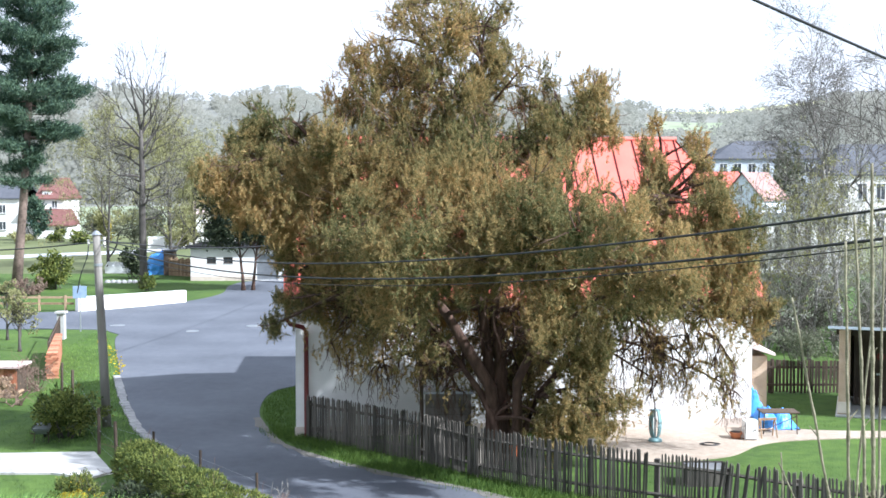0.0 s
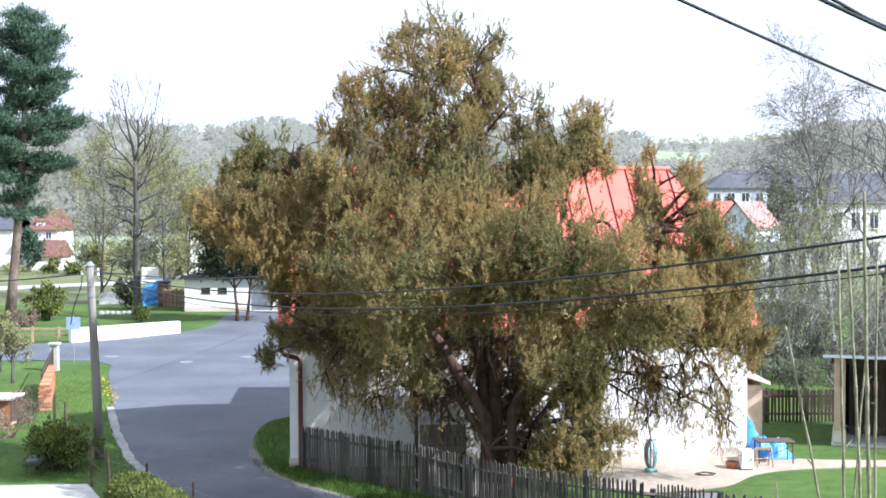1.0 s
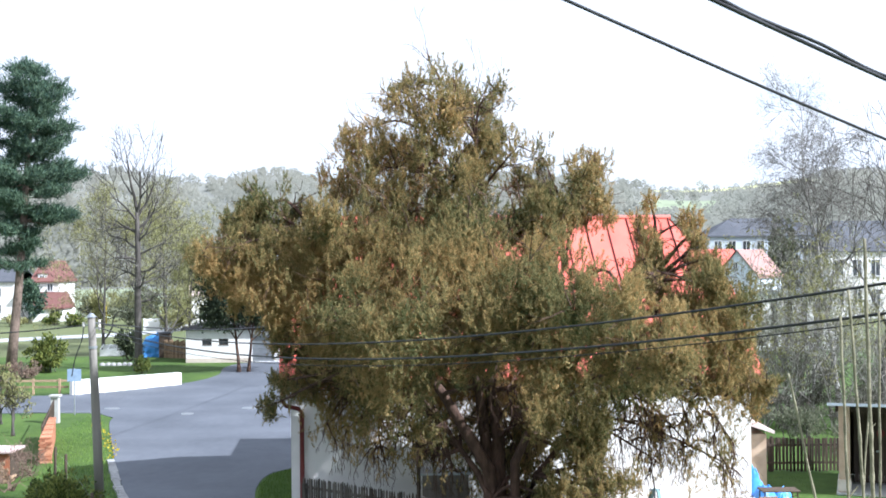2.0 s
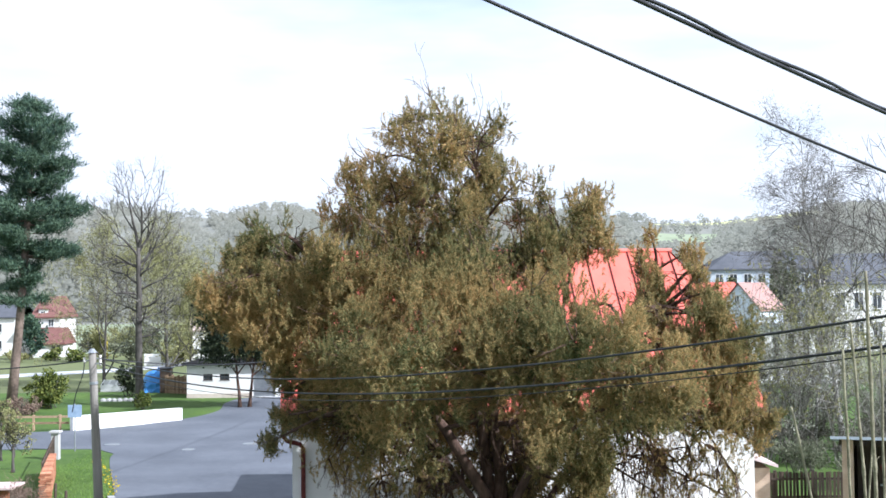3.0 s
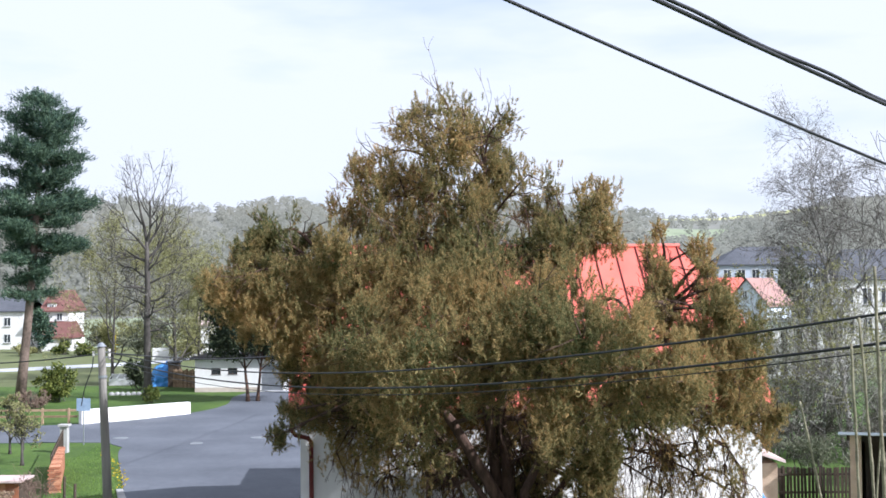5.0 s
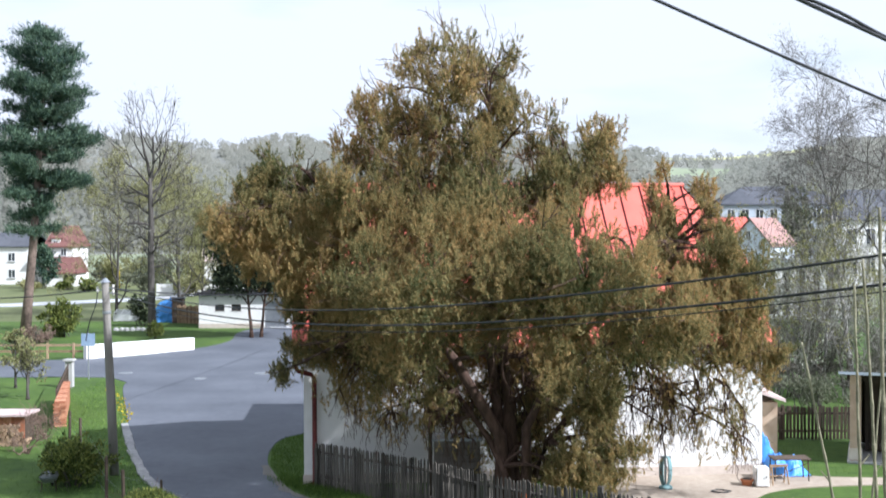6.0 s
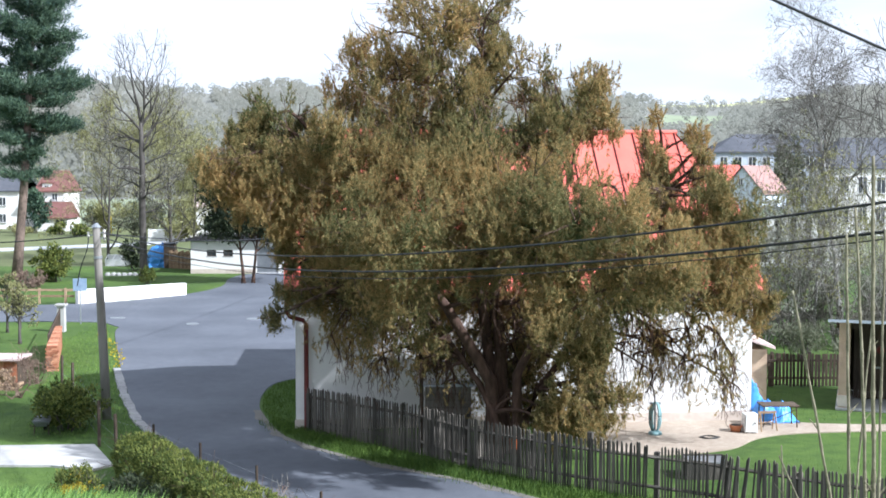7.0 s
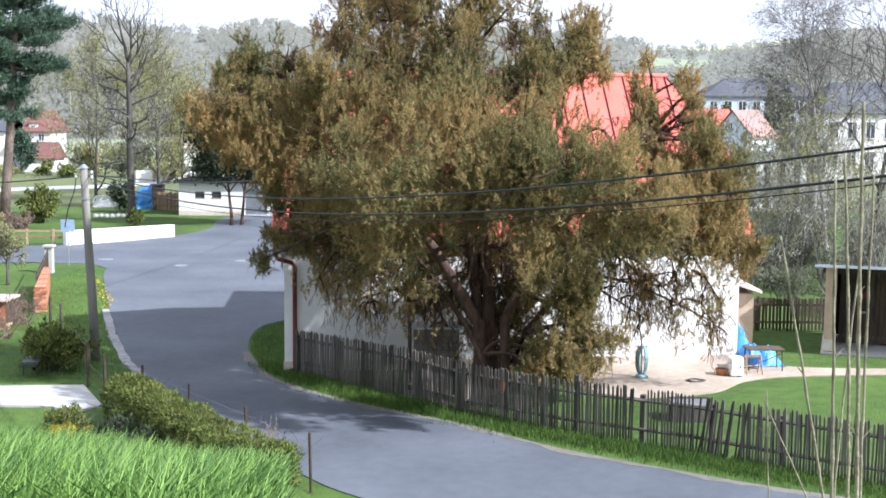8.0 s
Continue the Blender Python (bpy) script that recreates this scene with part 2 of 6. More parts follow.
def dome(rng, n):
    d = rng.normal(size=(n, 3))
    return d / np.linalg.norm(d, axis=1)[:, None]


def leaves(rng, where, out, length, width, droop=0.0, spread=0.7, count=8, axis=0.0):
    """count leaflets at each tuft: where (n x 3), main direction out (n x 3)."""
    n = len(where)
    p = np.repeat(where, count, axis=0)
    d = np.repeat(out, count, axis=0) + spread * rng.normal(size=(n * count, 3))
    d[:, 2] -= droop
    d /= np.linalg.norm(d, axis=1)[:, None] + 1e-9
    side = np.cross(d, rng.normal(size=d.shape))
    side /= np.linalg.norm(side, axis=1)[:, None] + 1e-9
    ln = (length * rng.uniform(0.5, 1.3, n * count))[:, None]
    wd = (width * rng.uniform(0.6, 1.3, n * count))[:, None]
    p = p + rng.normal(size=p.shape) * length * (0.35 if not axis else 0.2)
    if axis:
        way = np.repeat(out / (np.linalg.norm(out, axis=1)[:, None] + 1e-9), count, axis=0)
        p = p + way * (axis * rng.random(n * count))[:, None]
    tip = p + d * ln
    mid = p + d * ln * 0.55
    return np.stack([p, mid + side * wd, tip, mid - side * wd], axis=1)


def clumps(rng, centre, radius, flat, tufts, inner=0.35, tall=(1, 1, 1)):
    """Tufts on smaller clumps that cover an ellipsoid lobe: where and out."""
    k = max(5, int(tufts / 15))
    d = dome(rng, k)
    c = np.asarray(centre) + d * radius * np.asarray(flat) * rng.uniform(0.35, 0.95, (k, 1))
    pick = rng.integers(0, k, tufts)
    e = dome(rng, tufts)
    r = radius * inner * rng.uniform(0.2, 1.25, (tufts, 1)) * rng.uniform(0.6, 1.2, (k, 1))[pick]
    return c[pick] + e * r * np.asarray(flat) * np.asarray(tall), d[pick] * 0.6 + e * 0.6


def limb(shape, rng, start, direction, length, radius, level, sides=6, kink=0.18, fork=3, lift=0.1, ratio=0.68, tips=None, droop=0.0, thin=0.005):
    """A branch that tapers, bends and forks again and again."""
    steps = 5 if level > 1 else 3
    p, d = Vector(start), Vector(direction).normalized()
    path, radii = [p.copy()], [radius]
    for i in range(steps):
        d = (d + Vector(rng.normal(size=3)) * kink + Vector((0, 0, lift - droop))).normalized()
        p = p + d * (length / steps)
        path.append(p.copy())
        radii.append(max(radius * (1 - 0.6 * (i + 1) / steps), thin * 0.8))
    shape.tube(path, radii, sides if level > 1 else 3, caps=False)
    if level <= 0:
        if tips is not None:
            tips.append((path[-1], d))
        return
    for b in range(fork + (1 if level > 2 else 0)):
        i = steps if b == 0 else int(rng.integers(2, steps + 1))
        turn = Vector(rng.normal(size=3))
        turn = (turn - turn.dot(d) * d).normalized()
        nd = d + turn * (0.35 if b == 0 else rng.uniform(0.5, 1.1))
        limb(shape, rng, path[i], nd, length * ratio * rng.uniform(0.75, 1.15), max(radii[i] * 0.72, thin), level - 1, max(sides - 1, 4), kink, fork, lift, ratio, tips, droop, thin)


# ---- ground ----
def smooth(t):
    t = min(max(t, 0.0), 1.0)
    return t * t * (3 - 2 * t)


def ground_z(x, y):
    """The height of the ground: a bank below the eye, the level road, hills beyond."""
    left = smooth((-1.5 - x) / 1.4)
    start = 21.0 + 5.2 * left + 1.4 * smooth((-4.0 - x) / 4.0)
    z = 0.0
    if y < start:
        z = min(0.27 * (start - y) * smooth((start - y) / 3.0 + 0.2), 4.4)
    if y > 175:
        a = x / y
        rise = 0.060 + 0.011 * smooth((-0.22 - a) / 0.06) + 0.012 * math.exp(-((a + 0.13) / 0.035) ** 2) + 0.004 * math.sin(a * 23)
        near = 175
        yy = min(y, 900)
        z += (8 + rise * yy) * smooth((yy - near) / (900 - near)) ** 0.85
        z += 1.5 * math.sin(x * 0.021 + 1) * smooth((y - 200) / 200)
    return z


ys = [-60, -40, -25, -15] + [-10 + 2 * i for i in range(10)] + [10 + 0.8 * i for i in range(28)]
ys += [33 + 3 * i for i in range(48)] + [180 + 15 * i for i in range(48)] + [960, 1200, 1800, 3000]
COLS = 110
gs = Shape()
for y in ys:
    for c in range(COLS + 1):
        u = -1 + 2 * c / COLS
        x = (0.35 * u + 0.65 * u ** 3) * (70 + 1.1 * max(y, 0))
        gs.v.append((x, y, ground_z(x, y)))
kinds = []
for r in range(len(ys) - 1):
    for c in range(COLS):
        k = r * (COLS + 1) + c
        gs.f.append((k, k + 1, k + COLS + 2, k + COLS + 1))
        cx, cy = gs.v[k][0], ys[r]
        a = cx / max(cy, 1)
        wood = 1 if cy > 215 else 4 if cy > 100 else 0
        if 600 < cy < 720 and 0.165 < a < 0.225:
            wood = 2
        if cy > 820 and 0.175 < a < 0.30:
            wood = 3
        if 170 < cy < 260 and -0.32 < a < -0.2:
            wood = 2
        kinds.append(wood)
ground_mesh = gs.mesh("ground", GRASS, smooth=True)
# haze greying is put into the woodland floor too, close to the far woods
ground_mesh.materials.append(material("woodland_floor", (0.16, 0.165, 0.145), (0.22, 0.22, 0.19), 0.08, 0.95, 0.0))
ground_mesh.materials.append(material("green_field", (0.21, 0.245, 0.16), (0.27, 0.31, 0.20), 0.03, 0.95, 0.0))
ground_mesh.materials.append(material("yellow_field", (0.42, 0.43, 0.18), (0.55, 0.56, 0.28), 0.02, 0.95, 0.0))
ground_mesh.materials.append(material("dull_meadow", (0.085, 0.105, 0.04), (0.15, 0.165, 0.07), 0.6, 0.95, 0.3))
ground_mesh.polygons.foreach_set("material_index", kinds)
thing("ground", "green grassy ground with a bank, level verges and wooded hills", "ground", kind="structure", mesh=ground_mesh)


def curve_points(points, n=8):
    """A smooth line through the points."""
    pts = [Vector(p).to_3d() for p in points]
    out = []
    for i in range(len(pts) - 1):
        a, b = pts[max(i - 1, 0)], pts[i]
        c, d = pts[i + 1], pts[min(i + 2, len(pts) - 1)]
        for k in range(n):
            t = k / n
            out.append(0.5 * (2 * b + (c - a) * t + (2 * a - 5 * b + 4 * c - d) * t * t + (3 * b - a - 3 * c + d) * t ** 3))
    out.append(pts[-1])
    return out


def flat(points, n=8):
    return [(p.x, p.y) for p in curve_points(points, n)]


def sheet(name, label, category, outline, top, mat, kind="structure", low=-0.06):
    return thing(name, label, category, kind=kind, mesh=Shape().prism(outline, low, top).mesh(name, mat))


ROAD_WEST = [(-16.6, 62.0), (-16.0, 59.0), (-12.9, 48.4), (-11.2, 43.0), (-9.6, 38.5), (-7.9, 35.0), (-5.4, 30.3), (-3.0, 26.6), (-1.4, 24.7), (2.5, 21.6), (9.0, 18.2), (24.0, 14.0)]
ROAD_EAST = [(24.0, 21.0), (14.0, 22.6), (10.5, 24.0), (7.8, 25.4), (6.3, 26.3), (3.1, 28.6), (0.94, 30.8), (-2.07, 33.2), (-4.3, 35.6), (-5.2, 37.4), (-6.1, 40.3), (-6.45, 43.0), (-6.35, 45.3), (-5.6, 46.6), (-4.6, 47.2)]
FAR_EDGE = [(-2.0, 94.7), (-9.0, 94.75), (-14.6, 94.7), (-15.9, 90.5), (-15.4, 84.0), (-17.0, 78.4), (-22.0, 73.0), (-34.0, 71.3), (-60.0, 71.0)]
road_outline = flat(ROAD_EAST)[::1] + [(6.0, 56.0), (6.0, 80.0)] + flat(FAR_EDGE) + [(-60.0, 63.6), (-34.0, 63.8), (-21.0, 64.3)] + flat([(-18.0, 64.0), (-16.6, 62.0)], 5)[:-1] + flat(ROAD_WEST)
sheet("road", "grey asphalt road bending round a house to a junction", "road", road_outline, 0.025, ASPHALT)

# worn pale patches and a manhole cover on the asphalt
PATCH = material("worn_asphalt", (0.20, 0.20, 0.21), (0.30, 0.30, 0.31), 4, 0.9, 0.3, 50)
rng = np.random.default_rng(5)


def blob(cx, cy, rx, ry, n=18, rough=0.25):
    return [(cx + rx * (1 + rough * (rng.random() - 0.5)) * math.cos(2 * math.pi * i / n), cy + ry * (1 + rough * (rng.random() - 0.5)) * math.sin(2 * math.pi * i / n)) for i in range(n)]


for px, py, rx, ry in ((-13.1, 63.3, 0.33, 0.42), (-10.2, 65.5, 0.45, 0.45), (-17.7, 65.8, 0.42, 0.34)):
    sheet("manhole_cover", "worn pale metal manhole cover in the asphalt road", "manhole cover", blob(px, py, rx, ry, 20, 0.05), 0.034, GREY_METAL, "", 0.02)

# dusty worn margin of the road below the fence
edge_line = flat(ROAD_EAST[2:11], 6)
inner_line = []
for i, (ex, ey) in enumerate(edge_line):
    ax, ay = edge_line[max(i - 1, 0)]
    bx, by = edge_line[min(i + 1, len(edge_line) - 1)]
    across = Vector((by - ay, -(bx - ax))).normalized() * (0.22 + 0.16 * math.sin(i * 1.7) * math.sin(i * 0.6) + 0.06 * rng.random())
    inner_line.append((ex - across.x, ey - across.y))
sheet("road_margin", "dusty worn margin of the asphalt below the fence", "road", edge_line + inner_line[::-1], 0.031, material("dusty_asphalt", (0.125, 0.117, 0.102), (0.21, 0.198, 0.175), 4, 0.95, 0.5, 40), "structure", 0.02)

# gravel yard and path beside the house
YARD = [(4.4, 36.9), (4.6, 34.6), (6.0, 33.9), (8.2, 34.6), (9.6, 36.2), (11.5, 36.9), (16.0, 37.3), (26.0, 37.8)]
YARD_BACK = [(26.0, 38.6), (16.0, 38.1), (11.6, 38.3), (11.0, 39.4), (10.4, 40.6), (9.3, 40.4), (9.0, 39.2), (4.4, 38.6)]
sheet("gravel_path", "pale sandy gravel yard and footpath beside the house", "path", flat(YARD) + flat(YARD_BACK, 4), 0.03, GRAVEL)
# the far lane behind the gardens
sheet("far_lane", "pale grey lane behind the gardens", "road", [(-90, 118), (-44, 121), (-33, 130), (-28, 141), (-29.5, 143), (-36, 134), (-46, 125.5), (-90, 123)], 0.03, material("lane", (0.34, 0.35, 0.36), (0.46, 0.47, 0.48), 1, 0.9, 0.2))


# ---- the white house ----
def wall_run(x0, x1, y0, y1, z0, z1, openings):
    """A straight wall along x, one closed mesh, with openings (x0, x1, z0, z1) cut through it."""
    s = Shape()
    xs = sorted({x0, x1, *[o[0] for o in openings], *[o[1] for o in openings]})
    zs = sorted({z0, z1, *[z for o in openings for z in o[2:] if z0 < z < z1]})
    known = {}

    def at(i, k, y):
        if (i, k, y) not in known:
            known[(i, k, y)] = len(s.v)
            s.v.append((xs[i], y, zs[k]))
        return known[(i, k, y)]

    def solid(i, k):
        if not (0 <= i < len(xs) - 1 and 0 <= k < len(zs) - 1):
            return False
        cx, cz = (xs[i] + xs[i + 1]) / 2, (zs[k] + zs[k + 1]) / 2
        return not any(o[0] < cx < o[1] and o[2] < cz < o[3] for o in openings)

    for i in range(len(xs) - 1):
        for k in range(len(zs) - 1):
            if not solid(i, k):
                continue
            s.f.append((at(i, k, y0), at(i + 1, k, y0), at(i + 1, k + 1, y0), at(i, k + 1, y0)))
            s.f.append((at(i, k, y1), at(i, k + 1, y1), at(i + 1, k + 1, y1), at(i + 1, k, y1)))
            for di, dk, (a, b), (c, d) in ((-1, 0, (i, k), (i, k + 1)), (1, 0, (i + 1, k + 1), (i + 1, k)), (0, -1, (i + 1, k), (i, k)), (0, 1, (i, k + 1), (i + 1, k + 1))):
                if not solid(i + di, k + dk):
                    s.f.append((at(a, b, y0), at(c, d, y0), at(c, d, y1), at(a, b, y1)))
    return s


def window_in(parent, x0, x1, y, z0, z1, frame_mat=None, bars=1, depth=0.08):
    """A window with its frame, bars, sill and pane, facing -y."""
    frame_mat = frame_mat or WHITE_PAINT
    w = part("window", Shape().box(x0, x0 + 0.06, y, y + depth, z0, z1).box(x1 - 0.06, x1, y, y + depth, z0, z1)
             .box(x0 + 0.06, x1 - 0.06, y, y + depth, z0, z0 + 0.06).box(x0 + 0.06, x1 - 0.06, y, y + depth, z1 - 0.06, z1).mesh("window", frame_mat), parent, "painted window frame")
    for i in range(bars):
        c = x0 + (x1 - x0) * (i + 1) / (bars + 1)
        part("glazing_bar", Shape().box(c - 0.025, c + 0.025, y + 0.005, y + depth - 0.005, z0 + 0.06, z1 - 0.06).mesh("glazing_bar", frame_mat), w)
    part("pane", Shape().box(x0 + 0.06, x1 - 0.06, y + depth * 0.45, y + depth * 0.55, z0 + 0.06, z1 - 0.06).mesh("pane", GLASS), w, "dark glass pane")
    part("sill", Shape().box(x0 - 0.06, x1 + 0.06, y - 0.1, y + depth, z0 - 0.06, z0).mesh("sill", VERGE_STONE, 0.01), w)
    return w


HX0, HX1, HY0, HY1, EAVE, RIDGE, RIDGE_Y = -4.55, 10.0, 37.3, 46.85, 4.45, 9.35, 42.2
house = thing("house", "white plastered old village house with a red sheet-metal roof", "house",
              Matrix.Translation((HX0, HY0, 0)) @ Matrix.Rotation(radians(6.0), 4, "Z") @ Matrix.Translation((-HX0, -HY0, 0)))
HOLES = [(4.45, 5.2, 0.25, 2.55), (6.75, 7.15, 2.1, 3.0)]
front_wall = part("wall", wall_run(HX0, HX1, HY0, HY0 + 0.5, 0.0, EAVE, HOLES).mesh("wall", PLASTER), house, "white plaster front wall, worn near the ground")
part("plinth", wall_run(HX0 - 0.03, HX1 + 0.03, HY0 - 0.04, HY0, 0.0, 0.32, [(4.45, 5.2, 0.25, 2.55)]).mesh("plinth", PLINTH), house, "stained bare plinth")
part("wall", Shape().box(HX0, HX1, HY1 - 0.5, HY1, 0, EAVE).mesh("wall", PLASTER), house)


def gable(x0, x1):
    s = Shape()
    ya, yb = HY0 + 0.5, HY1 - 0.5
    prof = [(ya, 0), (yb, 0), (yb, EAVE), (RIDGE_Y + 1.9, 6.9), (RIDGE_Y - 1.9, 6.9), (ya, EAVE)]
    k = len(s.v)
    s.v.extend((x0, y, z) for y, z in prof)
    s.v.extend((x1, y, z) for y, z in prof)
    n = len(prof)
    s.f.append(tuple(range(n)))
    s.f.append(tuple(n + i for i in reversed(range(n))))
    for i in range(n):
        j = (i + 1) % n
        s.f.append((i, n + i, n + j, j))
    return s


part("wall", gable(HX0, HX0 + 0.5).mesh("wall", PLASTER), house, "plastered gable wall")
part("wall", gable(HX1 - 0.5, HX1).mesh("wall", PLASTER), house, "plastered gable wall")
window_in(house, 6.75, 7.15, HY0 + 0.12, 2.1, 3.0, DARK_WOOD)
door = part("door", Shape().box(4.45, 5.2, HY0 + 0.2, HY0 + 0.26, 0.25, 2.55).mesh("door", DARK_WOOD), house, "dark wooden house door")
part("handle", Shape().box(5.06, 5.12, HY0 + 0.14, HY0 + 0.2, 1.2, 1.34).mesh("handle", GREY_METAL), door)

# the roof: sheets with dark standing seams, half-hipped ends
RX0, RX1, RE_Y, RE_Z, HIP = HX0 - 0.35, HX1 + 0.3, HY0 - 0.28, EAVE - 0.2, 0.52
HIP_LEN = 1.4
roof = part("roof", Shape().face((RX0, HY1 + 0.5, EAVE - 0.3), (RX0, RIDGE_Y + 2.2, RE_Z + HIP * (RIDGE - RE_Z)), (RX0 + HIP_LEN, RIDGE_Y, RIDGE), (RX1 - HIP_LEN, RIDGE_Y, RIDGE), (RX1, RIDGE_Y + 2.2, RE_Z + HIP * (RIDGE - RE_Z)), (RX1, HY1 + 0.5, EAVE - 0.3)).mesh("roof", RED_METAL), house, "red painted sheet-metal roof")
for xe, xr in ((RX0, RX0 + HIP_LEN), (RX1, RX1 - HIP_LEN)):
    zh = RE_Z + HIP * (RIDGE - RE_Z)
    yh = RE_Y + HIP * (RIDGE_Y - RE_Y)
    part("hip", Shape().face((xe, yh, zh), (xe, RIDGE_Y + 2.2, zh), (xr, RIDGE_Y, RIDGE)).face((xe, yh, zh - 0.04), (xr, RIDGE_Y, RIDGE - 0.04), (xe, RIDGE_Y + 2.2, zh - 0.04)).mesh("hip", RED_METAL), roof)


def slope_point(x, s, up=0.0):
    """A place on the front slope: x, and s from the eave (0) to the ridge (1)."""
    n = Vector((0, -(RIDGE - RE_Z), RIDGE_Y - RE_Y)).normalized()
    return Vector((x, RE_Y + s * (RIDGE_Y - RE_Y), RE_Z + s * (RIDGE - RE_Z))) + n * up


def slope_top(x):
    inset = min(x - RX0, RX1 - x)
    return 1.0 if inset >= HIP_LEN else HIP + (1 - HIP) * max(inset, 0) / HIP_LEN


SHEETS = 20
for i in range(SHEETS):
    xa, xb = RX0 + (RX1 - RX0) * i / SHEETS, RX0 + (RX1 - RX0) * (i + 1) / SHEETS
    s = Shape()
    top = [slope_point(xa, 0, 0.03), slope_point(xb, 0, 0.03), slope_point(xb, slope_top(xb), 0.03), slope_point(xa, slope_top(xa), 0.03)]
    low = [slope_point(xa, 0), slope_point(xb, 0), slope_point(xb, slope_top(xb)), slope_point(xa, slope_top(xa))]
    s.face(*top).face(*reversed(low))
    for j in range(4):
        k = (j + 1) % 4
        s.face(low[j], low[k], top[k], top[j])
    part("roof_sheet", s.mesh("roof_sheet", RED_METAL), roof)
    if i:
        w = 0.03
        st = slope_top(xa) - 0.004
        part("seam", Shape().tube([slope_point(xa, 0.0, 0.05), slope_point(xa, st, 0.05)], [w, w], 4).mesh("seam", RUSTY), roof, "dark standing seam")
part("ridge_cap", Shape().tube([(RX0 + HIP_LEN, RIDGE_Y, RIDGE + 0.03), (RX1 - HIP_LEN, RIDGE_Y, RIDGE + 0.03)], [0.09, 0.09], 8).mesh("ridge_cap", RED_METAL), roof)
gutter = part("gutter", Shape().tube([(RX0, RE_Y - 0.07, RE_Z - 0.02), (RX1, RE_Y - 0.07, RE_Z - 0.05)], [0.075, 0.075], 8).mesh("gutter", RUSTY), house, "dark red eaves gutter")
PIPE_X = -4.22
part("downpipe", Shape().tube([(PIPE_X - 0.58, RE_Y - 0.05, RE_Z - 0.05), (PIPE_X - 0.58, RE_Y + 0.02, 3.68), (PIPE_X - 0.48, RE_Y + 0.1, 3.54), (PIPE_X - 0.1, HY0 - 0.2, 3.44), (PIPE_X, HY0 - 0.14, 3.3), (PIPE_X, HY0 - 0.14, 0.25), (PIPE_X - 0.02, HY0 - 0.28, 0.08)], [0.07] * 7, 8).mesh("downpipe", RUSTY, smooth=True), house, "dark red painted downpipe")
# rear wing, low, unseen behind the house; sized to cast the stepped road shadow
rear = thing("rear_wing", "unseen low white plastered rear wing behind the house, sized for its shadow", "outbuilding")
part("wall", Shape().prism([(-4.0, 47.5), (3.0, 48.4), (3.0, 52.05), (-4.3, 52.05)], 0, 3.9).mesh("wall", PLASTER), rear)
part("roof", Shape().prism([(-4.05, 47.5), (3.1, 48.35), (3.1, 52.15), (-4.4, 52.15)], 3.9, 4.02).mesh("roof", DARK_ROOF), rear)
# ochre annexe at the far corner
annexe = thing("annexe", "small ochre plastered annexe with a lean-to roof beside the house", "outbuilding")
part("wall", Shape().box(9.75, 11.05, 41.2, 44.1, 0, 1.95).mesh("wall", OCHRE), annexe)
ar = Shape()
ra = [(9.72, 40.9, 2.6), (11.25, 40.9, 2.1), (11.25, 44.3, 2.1), (9.72, 44.3, 2.6)]
rb = [(x, y, z - 0.1) for x, y, z in ra]
ar.face(*ra).face(*reversed(rb))
for i in range(4):
    j = (i + 1) % 4
    ar.face(rb[i], rb[j], ra[j], ra[i])
part("roof", ar.mesh("roof", PINK_ROOF), annexe, "pale lean-to roof")


